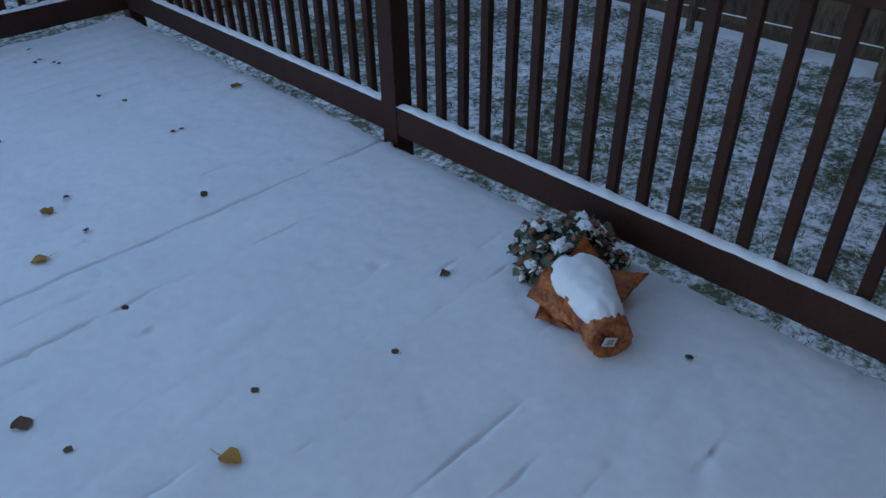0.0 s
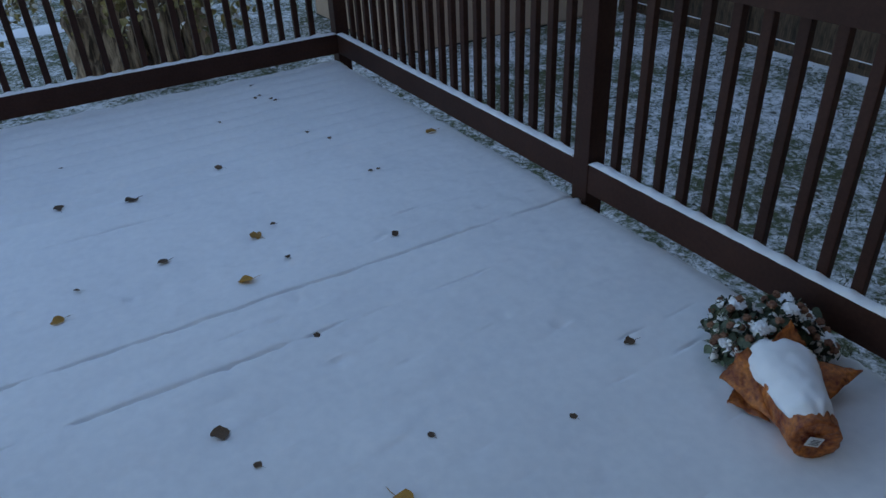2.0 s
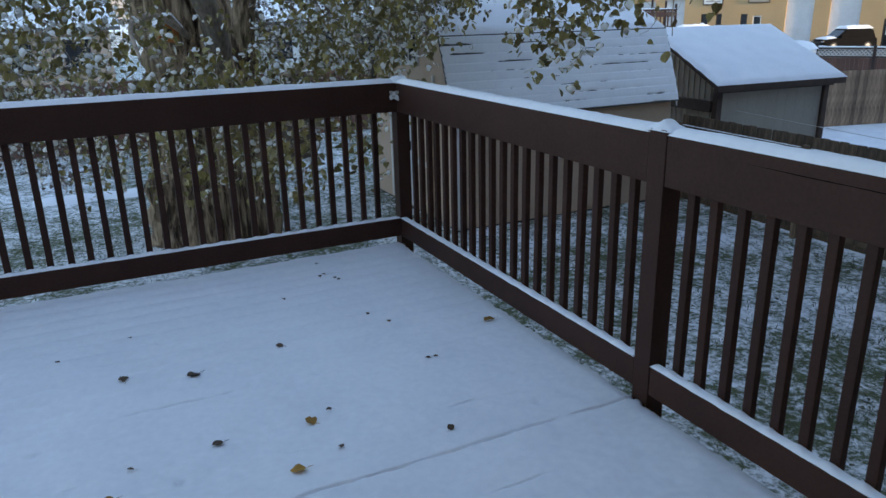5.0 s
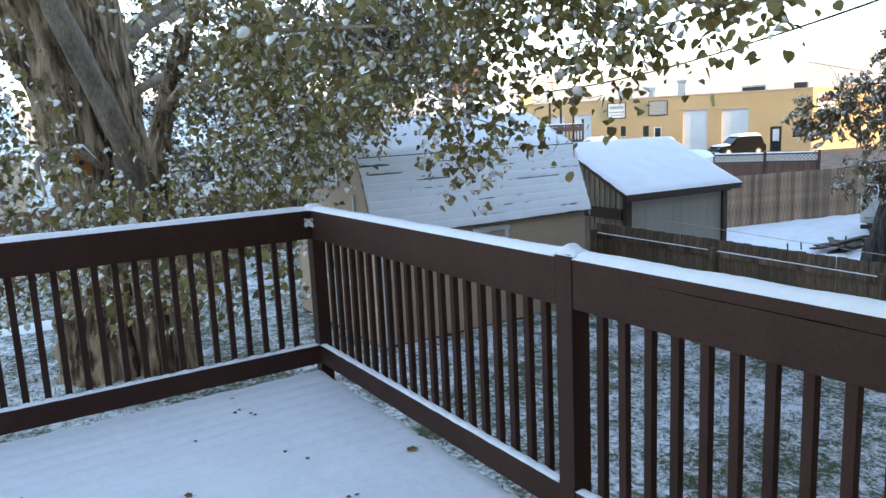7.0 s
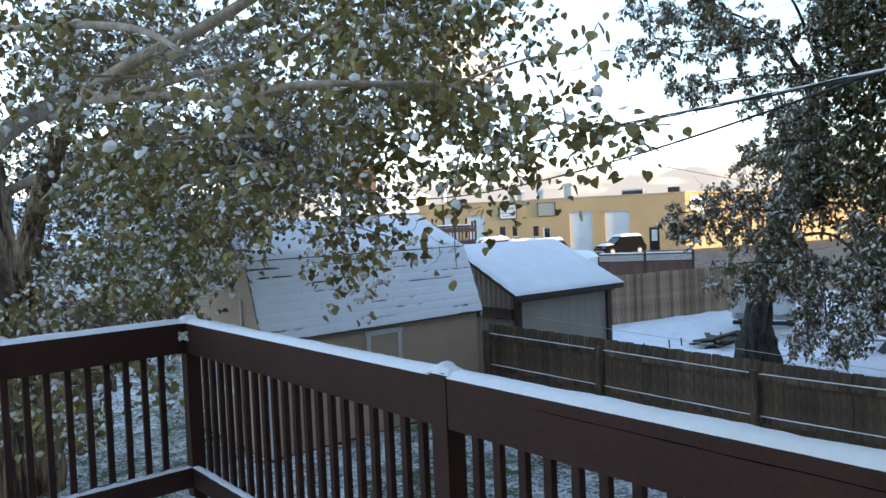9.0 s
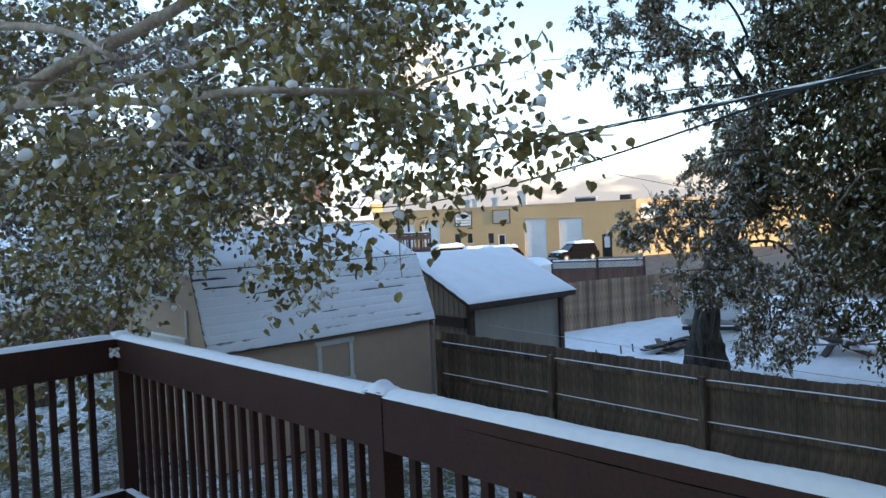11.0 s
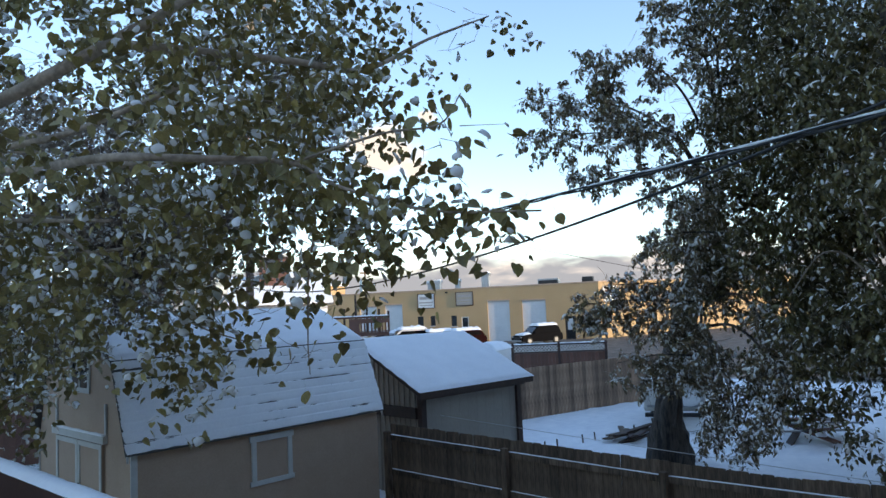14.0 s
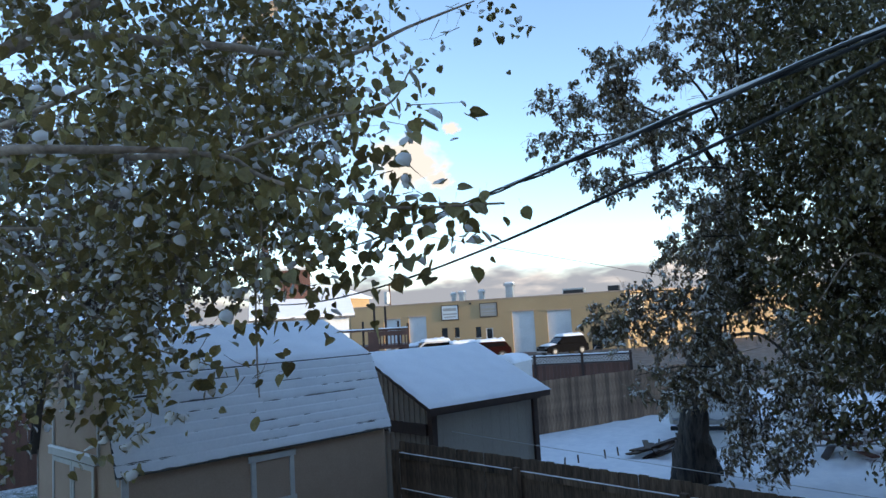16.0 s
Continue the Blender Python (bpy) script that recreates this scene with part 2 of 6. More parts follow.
def disc(r, depth, seg=20, bevel=0.0):
    bm = bmesh.new()
    bmesh.ops.create_cone(bm, cap_ends=True, segments=seg, radius1=r, radius2=r, depth=depth)
    if bevel:
        bmesh.ops.bevel(bm, geom=[e for e in bm.edges if len(e.link_faces) == 2 and abs(e.verts[0].co.z - e.verts[1].co.z) < 1e-6], offset=bevel, segments=2, affect="EDGES")
    return bm


def spline(pts, steps=6):
    """A smooth way through a few points."""
    p = [Vector(q) for q in pts]
    p = [p[0] * 2 - p[1]] + p + [p[-1] * 2 - p[-2]]
    out = []
    for i in range(1, len(p) - 2):
        for k in range(steps):
            t = k / steps
            a, b, c, d = p[i - 1], p[i], p[i + 1], p[i + 2]
            out.append(0.5 * (2 * b + (c - a) * t + (2 * a - 5 * b + 4 * c - d) * t * t + (3 * b - a - 3 * c + d) * t ** 3))
    return out + [p[-2]]


def tube(pts, r0, r1, seg=8, rough=0.0, verts=None, faces=None, freq=2.0):
    """Rings along a way, tapering from r0 to r1."""
    own = verts is None
    verts, faces = ([], []) if own else (verts, faces)
    base, n = len(verts), len(pts)
    side = Vector((0.31, 0.95, 0.07))
    for i, p in enumerate(pts):
        d = (Vector(pts[min(i + 1, n - 1)]) - Vector(pts[max(i - 1, 0)])).normalized()
        u = d.cross(side).normalized()
        w = d.cross(u)
        r = r0 + (r1 - r0) * i / max(n - 1, 1)
        for k in range(seg):
            a = 2 * math.pi * k / seg
            q = Vector(p) + (u * math.cos(a) + w * math.sin(a)) * r
            if rough:
                q += (u * math.cos(a) + w * math.sin(a)) * r * rough * noise.noise((math.cos(a) * freq * 2, math.sin(a) * freq * 2, i * 0.25 + p[0]))
            verts.append(tuple(q))
    for i in range(n - 1):
        for k in range(seg):
            j = (k + 1) % seg
            faces.append((base + i * seg + k, base + i * seg + j, base + (i + 1) * seg + j, base + (i + 1) * seg + k))
    faces.append(tuple(base + k for k in range(seg))[::-1])
    faces.append(tuple(base + (n - 1) * seg + k for k in range(seg)))
    return verts, faces


def snow_strip(p0, p1, width, height, step=0.02, lumps=(), drop=0.0, seed=0.0, uneven=1.0):
    """A bank of snow along a ledge, rounded over, uneven; lumps: places along it where it piles up."""
    a, b = Vector(p0), Vector(p1)
    length = (b - a).length
    d = (b - a) / length
    s = Vector((-d.y, d.x, 0)).normalized()
    n, m = max(int(length / step), 2), 7
    verts, faces = [], []
    for i in range(n + 1):
        x = i * length / n
        h = height * (0.9 + uneven * (0.35 * noise.noise((x * 5, seed, 0)) + 0.2 * noise.noise((x * 22, seed, 3))))
        h *= min(1.0, 0.3 + min(x, length - x) / 0.03)
        for q in lumps:
            h += height * 0.7 * math.exp(-((x - q) / 0.020) ** 2)
        wob = uneven * 0.004 * noise.noise((x * 14, seed + 7, 0))
        for k in range(m):
            e = -1 + 2 * k / (m - 1)
            z = h * (1 - abs(e) ** 3.5) - (drop if k in (0, m - 1) else 0)
            verts.append(tuple(a + d * x + s * (e * width * 0.5 + wob * e) + Vector((0, 0, z))))
    for i in range(n):
        for k in range(m - 1):
            faces.append((i * m + k, i * m + k + 1, (i + 1) * m + k + 1, (i + 1) * m + k)[::-1])
    faces.append(tuple(range(m)))
    faces.append(tuple(n * m + k for k in range(m))[::-1])
    return verts, faces


OUTLINE = np.array([(0, 0.04), (0.22, -0.03), (0.43, 0.14), (0.44, 0.40), (0.24, 0.72), (0, 1.0), (-0.24, 0.72), (-0.44, 0.40), (-0.43, 0.14), (-0.22, -0.03)])
LONG = np.array([(0, 0), (0.24, 0.25), (0.2, 0.62), (0, 1.0), (-0.2, 0.62), (-0.24, 0.25)])


def leaf_cloud(rng, spots, count, size, snowy, shape=OUTLINE, spread=1.0, droop=0.6, clump=0, shoot=0.35, hub=None, loose=0.05):
    """Leaves scattered through round spots (x, y, z, radius), and snow lying on a share of them."""
    spots = np.asarray(spots, float)
    vol = spots[:, 3] ** 2.2
    pick = rng.choice(len(spots), count, p=vol / vol.sum())
    v = rng.normal(size=(count, 3))
    v /= np.linalg.norm(v, axis=1)[:, None]
    rad = rng.random(count) ** 0.45
    pos = spots[pick, :3] + v * (rad * spots[pick, 3] * spread)[:, None] * (1, 1, 0.85)
    if clump:
        k = max(count // clump, 1)
        seeds = pos[:k]
        way = rng.normal(size=(k, 3)) * 0.55 + (seeds - spots[pick[:k], :3]) / spots[pick[:k], 3:] + (0, 0, -0.25)
        if hub is not None:
            out = seeds - np.asarray(hub)
            way += 0.5 * out / np.linalg.norm(out, axis=1)[:, None]
        way /= np.linalg.norm(way, axis=1)[:, None]
        who = rng.integers(0, k, count)
        along = rng.random(count)
        pos = seeds[who] + way[who] * (along * shoot)[:, None] + rng.normal(size=(count, 3)) * (loose * shoot / 0.35) + np.stack([0 * along, 0 * along, -0.25 * shoot * along ** 2], 1)
    nrm = rng.normal(size=(count, 3)) * (1, 1, 0.35) + (0, 0, 0.75)
    nrm /= np.linalg.norm(nrm, axis=1)[:, None]
    tip = rng.normal(size=(count, 3)) * 0.6 + (0, 0, -droop * 1.6)
    tip -= nrm * (tip * nrm).sum(1)[:, None]
    tip /= np.linalg.norm(tip, axis=1)[:, None]
    side = np.cross(nrm, tip)
    sz = size * rng.uniform(0.5, 1.35, count)
    p = len(shape)
    fold = 0.22 * np.abs(shape[:, 0]) - 0.05 * shape[:, 1] ** 2
    lv = pos[:, None] + sz[:, None, None] * (shape[None, :, 0, None] * side[:, None] + shape[None, :, 1, None] * tip[:, None] + fold[None, :, None] * nrm[:, None])
    verts = lv.reshape(-1, 3)
    base = np.arange(count) * p
    faces = np.concatenate([np.stack([base + i for i in range(p // 2 + 1)], 1), np.stack([base] + [base + i for i in range(p // 2, p)], 1)])
    keep = np.where((rng.random(count) < snowy) & (nrm[:, 2] > 0.05))[0]
    k = len(keep)
    turn = np.arange(8) * math.pi / 4
    wide = np.abs(shape[:, 0]).max()
    heart = np.stack([wide * 0.98 * np.cos(turn), 0.44 + 0.46 * np.sin(turn)], 1) * rng.uniform(0.72, 1.12, (k, 8, 1))
    rim = pos[keep][:, None] + sz[keep][:, None, None] * (heart[:, :, :1] * side[keep][:, None] + heart[:, :, 1:] * tip[keep][:, None] + (0.22 * np.abs(heart[:, :, :1]) - 0.01) * nrm[keep][:, None])
    up = rim.mean(1)[:, None] * 0.22 + rim * 0.78 + (nrm[keep] * (sz[keep] * 0.12)[:, None])[:, None]
    mid = rim.mean(1) + nrm[keep] * (sz[keep] * 0.17)[:, None]
    sv = np.concatenate([rim, up, mid[:, None]], 1).reshape(-1, 3)
    sb = np.arange(k) * 17
    sf = [np.stack([sb + i, sb + (i + 1) % 8, sb + 8 + (i + 1) % 8, sb + 8 + i], 1) for i in range(8)]
    tf = [np.stack([sb + 8 + i, sb + 8 + (i + 1) % 8, sb + 16], 1) for i in range(8)]
    return verts.tolist(), faces.tolist(), sv.tolist(), (np.concatenate(sf).tolist() + np.concatenate(tf).tolist()) if k else []


# ---- ground and distance ----
def ground_z(x, y):
    s = min(max((x - 1.0) / 5.0, 0), 1) * min(max((5.0 - y) / 4.0, 0), 1.5) * (1 if x < 8.6 else max(0, 1 - (x - 8.6) / 2))
    return -1.80 - 0.2 * s


def build_ground():
    near = lambda a, b, step: list(np.arange(a, b, step))
    xs = [-3000, -800, -200, -60, -30, -16] + near(-10, 14, 0.16) + near(14, 30, 0.4) + [32, 36, 42, 50, 60, 80, 120, 250, 600, 1500, 3500]
    ys = [-3000, -800, -200, -60, -30, -16] + near(-9, 13, 0.16) + near(13, 30, 0.5) + [32, 36, 42, 50, 60, 80, 120, 250, 600, 1500, 3500]
    verts, faces = [], []
    for x in xs:
        for y in ys:
            z = ground_z(x, y)
            if -10 < x < 30 and -9 < y < 30:
                z += 0.035 * noise.noise((x * 1.3, y * 1.3, 0)) + 0.025 * noise.noise((x * 4.5, y * 4.5, 5)) + (0.06 * noise.noise((x * 2.2, y * 2.2, 9)) if x > 8 else 0)
            verts.append((x, y, z))
    m = len(ys)
    for i in range(len(xs) - 1):
        for j in range(m - 1):
            faces.append((i * m + j, (i + 1) * m + j, (i + 1) * m + j + 1, i * m + j + 1))
    ob = raw("ground", verts, faces, GROUND, soft=True)
    tagged(ob, "lawn and yards under thin patchy morning snow", "ground", kind="structure")


build_ground()


def grass_tufts():
    """Blades and dead leaves that stick out of the thin snow in the yard."""
    rng = np.random.default_rng(5)
    verts, faces = [], []
    for _ in range(9000):
        x, y = rng.uniform(-4.5, 7.6), rng.uniform(-7, 10)
        if -5 < x < 0 and y < 0.1:
            continue
        if noise.noise((x * 0.9, y * 0.9, 2)) < -0.1:
            continue
        z = ground_z(x, y) + 0.035 * noise.noise((x * 1.3, y * 1.3, 0)) + 0.025 * noise.noise((x * 4.5, y * 4.5, 5))
        for _ in range(4):
            a, h = rng.uniform(0, 6.28), rng.uniform(0.025, 0.07)
            px, py = x + rng.normal() * 0.03, y + rng.normal() * 0.03
            dx, dy = math.cos(a) * 0.006, math.sin(a) * 0.006
            b = len(verts)
            lean = rng.normal(size=2) * 0.025
            verts += [(px - dx, py - dy, z - 0.01), (px + dx, py + dy, z - 0.01), (px + lean[0], py + lean[1], z + h)]
            faces.append((b, b + 1, b + 2))
    m = islands(shade("grass_blade", (0.06, 0.07, 0.035), (0.17, 0.17, 0.09), 0.8, 3, 50, 0.0), 0.5, 1.5)
    tagged(raw("grass", verts, faces, m), "frosted green grass blades poking through snow", "grass", kind="stuff")


grass_tufts()


def fallen_litter():
    rng = np.random.default_rng(8)
    spots = [(x, y, ground_z(x, y) + 0.03, 0.4) for x, y in zip(rng.uniform(-4, 7.5, 260), rng.uniform(-6, 9, 260)) if x > 0.2 or y > 0.3]
    v, f, _, _ = leaf_cloud(rng, spots, 2600, 0.055, 0.0)
    v = [(x, y, ground_z(x, y) + 0.02 + 0.25 * max(0, min(0.1, z - ground_z(x, y)))) for x, y, z in v]
    tagged(raw("leaf_litter", v, f, islands(shade("litter", (0.05, 0.05, 0.03), (0.13, 0.115, 0.06), 0.8, 3, 60, 0.1), 0.4, 1.6)), "dead leaves scattered over the snowy lawn", "leaves", kind="stuff")


fallen_litter()


def cloud_material(name, colour, strength, low, high, base, top, scale, stretch):
    """Cloud that thins out by a noise and towards its upper and lower edge."""
    m = bpy.data.materials.new(name)
    m.use_nodes = True
    n, l = m.node_tree.nodes, m.node_tree.links
    for k in list(n):
        n.remove(k)
    out, mixer, clear, glow = (n.new(k) for k in ("ShaderNodeOutputMaterial", "ShaderNodeMixShader", "ShaderNodeBsdfTransparent", "ShaderNodeEmission"))
    glow.inputs[0].default_value, glow.inputs[1].default_value = (*colour, 1), strength
    co, mp, nz, sep = (n.new(k) for k in ("ShaderNodeTexCoord", "ShaderNodeMapping", "ShaderNodeTexNoise", "ShaderNodeSeparateXYZ"))
    mp.inputs["Scale"].default_value = stretch
    nz.inputs["Scale"].default_value, nz.inputs["Detail"].default_value, nz.inputs["Roughness"].default_value = scale, 6, 0.55
    l.new(co.outputs["Object"], mp.inputs[0])
    l.new(mp.outputs[0], nz.inputs["Vector"])
    l.new(co.outputs["Object"], sep.inputs[0])
    r = n.new("ShaderNodeMapRange")
    r.inputs["From Min"].default_value, r.inputs["From Max"].default_value = base, top
    r.inputs["To Min"].default_value, r.inputs["To Max"].default_value = 0.34, -0.30
    l.new(sep.outputs[2], r.inputs[0])
    add = n.new("ShaderNodeMath")
    l.new(nz.outputs[0], add.inputs[0])
    l.new(r.outputs[0], add.inputs[1])
    ramp = n.new("ShaderNodeValToRGB")
    ramp.color_ramp.elements[0].position, ramp.color_ramp.elements[1].position = low, high
    l.new(add.outputs[0], ramp.inputs[0])
    l.new(ramp.outputs[0], mixer.inputs[0])
    l.new(clear.outputs[0], mixer.inputs[1])
    l.new(glow.outputs[0], mixer.inputs[2])
    l.new(mixer.outputs[0], out.inputs[0])
    return m


def sky_band(name, radius, z0, z1, a0, a1, material, label):
    verts, faces, n = [], [], 120
    for i in range(n + 1):
        a = radians(a0 + (a1 - a0) * i / n)
        for z in (z0, (z0 + z1) / 2, z1):
            verts.append((math.cos(a) * radius, math.sin(a) * radius, z))
    for i in range(n):
        for k in range(2):
            faces.append((i * 3 + k, (i + 1) * 3 + k, (i + 1) * 3 + k + 1, i * 3 + k + 1))
    tagged(raw(name, verts, faces, material), label, "sky", kind="structure")


# both bands run full circle; the unseen arcs are added for horizon light
sky_band("backdrop_cloud_bank", 3000, -20, 900, -180, 180, cloud_material("cloud_pale", (0.98, 0.93, 0.945), CLOUD, 0.44, 0.66, 30, 330, 0.0024, (1, 1, 2.6)), "pale pinkish cloud bank over the horizon")
sky_band("backdrop_haze", 2900, -20, 330, -180, 180, cloud_material("cloud_grey", (0.60, 0.66, 0.80), HAZE, 0.46, 0.70, 60, 300, 0.0040, (1, 1, 4.0)), "blue-grey cloud layer and far hills")



def puff_material():
    """One small lit cloud that frays towards its rim."""
    m = bpy.data.materials.new("cloud_puff")
    m.use_nodes = True
    n, l = m.node_tree.nodes, m.node_tree.links
    for k in list(n):
        n.remove(k)
    out, mixer, clear, glow = (n.new(k) for k in ("ShaderNodeOutputMaterial", "ShaderNodeMixShader", "ShaderNodeBsdfTransparent", "ShaderNodeEmission"))
    glow.inputs[0].default_value, glow.inputs[1].default_value = (1.0, 0.96, 0.94, 1), CLOUD
    co, nz, ln, add, ramp = (n.new(k) for k in ("ShaderNodeTexCoord", "ShaderNodeTexNoise", "ShaderNodeVectorMath", "ShaderNodeMath", "ShaderNodeValToRGB"))
    ln.operation = "LENGTH"
    nz.inputs["Scale"].default_value, nz.inputs["Detail"].default_value = 2.2, 6
    l.new(co.outputs["Object"], nz.inputs["Vector"])
    l.new(co.outputs["Object"], ln.inputs[0])
    add.operation = "SUBTRACT"
    l.new(nz.outputs[0], add.inputs[0])
    l.new(ln.outputs["Value"], add.inputs[1])
    ramp.color_ramp.elements[0].position, ramp.color_ramp.elements[1].position = 0.0, 0.22
    shift = n.new("ShaderNodeMath")
    shift.inputs[1].default_value = 0.12
    l.new(add.outputs[0], shift.inputs[0])
    l.new(shift.outputs[0], ramp.inputs[0])
    l.new(ramp.outputs[0], mixer.inputs[0])
    l.new(clear.outputs[0], mixer.inputs[1])
    l.new(glow.outputs[0], mixer.inputs[2])
    l.new(mixer.outputs[0], out.inputs[0])
    return m


PUFF = puff_material()
for az, el, wide in ((47.6, 12.6, 250), (43.8, 15.0, 60), (45.0, 11.0, 90)):
    r = 2800
    ob = raw("backdrop_cloud", [(-1, -0.6, 0), (1, -0.6, 0), (1, 0.6, 0), (-1, 0.6, 0)], [(0, 1, 2, 3)], PUFF)
    at = Vector((math.cos(radians(az)) * r, math.sin(radians(az)) * r, math.tan(radians(el)) * r))
    ob.matrix_world = Matrix.Translation(at) @ (-at).to_track_quat("Z", "Y").to_matrix().to_4x4() @ Matrix.Diagonal((wide, wide * 0.75, 1, 1))
    tagged(ob, "small bright cloud in the morning sky", "cloud", kind="structure")

# ---- unseen house behind the camera, sized to shade deck and yards ----
house = thing("house", "tall plain house wall with roof, unseen, added to shade the deck", "house", kind="structure")
part("wall", box(-14, -5.68, -2.0, 34, -5.38, 5.2), TAN, house)
part("roof", prism([(-12.5, 5.2), (-5.0, 5.2), (-5.0, 5.4), (-8.8, 8.4), (-12.5, 5.4)], -14.4, 34.4, "x"), SHINGLE, house)
# roof out of view, added to darken the near deck and rail
part("unseen_shade_roof", box(-6.0, -5.379, 2.55, 0.0, -3.35, 2.70, 0.01), TRIM, house)
part("back_wall", box(-14, -12.3, -2.0, 34, -12.0, 5.2), TAN, house)

# ---- deck ----
PITCH, DX, DY = 0.1365, -5.12, -5.36
GAPS = [-2.42 + PITCH * (i - 25) for i in range(-8, 44) if DY < -2.42 + PITCH * (i - 25) < -0.06]


def build_deck():
    deck = thing("deck", "raised wooden deck, boards buried under snow", "deck", kind="structure")
    for i, x in enumerate(np.arange(-4.7, -0.1, 0.6)):
        part("joist", box(x, DY, -0.30, x + 0.038, -0.10, -0.06), BEAM, deck)
    part("rim_board", box(-0.10, DY, -0.32, -0.062, -0.06, -0.055), PAINT, deck)
    part("rim_board", box(DX, -0.10, -0.32, -0.104, -0.062, -0.055), PAINT, deck)
    me = None
    edges = sorted(GAPS) + [-0.055]
    low = DY
    for e in edges:
        if e - low > 0.03:
            if me is None or abs((e - low) - PITCH) > 0.004:
                ob = part("plank", box(DX, low + 0.003, -0.052, -0.062, e - 0.003, -0.026), BOARD, deck)
                if abs((e - low) - PITCH) <= 0.004:
                    me, y_of = ob.data, low
            else:
                ob = new("plank", me)
                ob.location.y = low - y_of
                ob.parent = deck
        low = e


build_deck()


def build_deck_snow():
    """A thin blanket with hollows along the joints between the boards."""
    ys = set(np.round(np.arange(DY, -0.045, 0.025), 4)) | {-0.04}
    for g in GAPS:
        ys |= {round(g + o, 4) for o in (-0.02, -0.011, -0.006, -0.002, 0.002, 0.006, 0.011, 0.02)}
    ys = sorted(y for y in ys if DY <= y <= -0.025)
    xs = np.concatenate([np.arange(DX, -2.6, 0.06), np.arange(-2.6, -0.06, 0.02), [-0.040, -0.024, -0.014]])
    verts, faces = [], []
    for x in xs:
        ex = 0.020 * noise.noise((x * 9, 4.0, 0)) + 0.012 * noise.noise((x * 31, 4.0, 0))
        for y in ys:
            z = 0.006 * noise.noise((x * 2.2, y * 2.2, 1)) + 0.0036 * noise.noise((x * 11, y * 11, 2)) + 0.0028 * noise.noise((x * 34, y * 34, 3))
            pit = noise.noise((x * 17, y * 17, 8))
            if pit > 0.48:
                z -= 0.035 * (pit - 0.48)
            k = round((y + 2.42) / PITCH)
            g = k * PITCH - 2.42
            strong = noise.noise((x * 1.6, k * 3.7, 11)) + 0.35 * noise.noise((x * 7, k * 3.7, 12)) + (0.38 if k in (0, -2) else -0.20 if k in (-7, -10, 6) else -0.42)
            dip = min(max(strong + 0.05, 0), 0.5)
            d = abs(y - g - 0.0045 * noise.noise((x * 8, k * 2.1, 5)))
            dip *= min(1.25, max(0.15, 0.75 + 1.1 * noise.noise((x * 24, k * 1.7, 6))))
            dip *= min(1, max(0, (noise.noise((x * 4.6, k * 5.3, 21)) + 0.27) * 6))
            z -= dip * 0.050 * math.exp(-(d / 0.0055) ** 2) + (0.0085 * min(1, max(0, (y + 1.7) / 0.5)) + 0.0006) * math.exp(-(d / 0.03) ** 2)
            px, py = x, y
            if x > -0.025:
                wob = 0.018 * noise.noise((y * 8, 1, 0)) + 0.012 * noise.noise((y * 30, 1, 0))
                px, z = x + wob, z - 0.012
            if y > -0.03:
                py, z = y + ex, z - 0.012
            verts.append((px, py, z))
    m, n = len(ys), len(xs)
    for i in range(n - 1):
        for j in range(m - 1):
            faces.append((i * m + j, (i + 1) * m + j, (i + 1) * m + j + 1, i * m + j + 1))
    b = len(verts)
    rim = [(n - 1) * m + j for j in range(m)]
    verts += [(verts[q][0] - 0.006, verts[q][1], -0.03) for q in rim]
    for j in range(m - 1):
        faces.append((rim[j], b + j, b + j + 1, rim[j + 1]))
    b = len(verts)
    rim = [i * m + m - 1 for i in range(n)]
    verts += [(verts[q][0], verts[q][1] - 0.006, -0.03) for q in rim]
    for i in range(n - 1):
        faces.append((rim[i + 1], b + i + 1, b + i, rim[i])[::-1])
    ob = raw("snow_blanket", verts, faces, SNOW, soft=True)
    tagged(ob, "smooth thin snow blanket with joint lines over the deck", "snow", kind="structure")


build_deck_snow()

# ---- railing ----
TOP, UNDER, LOW_TOP, LOW_BOT = 1.072, 0.881, 0.160, 0.030


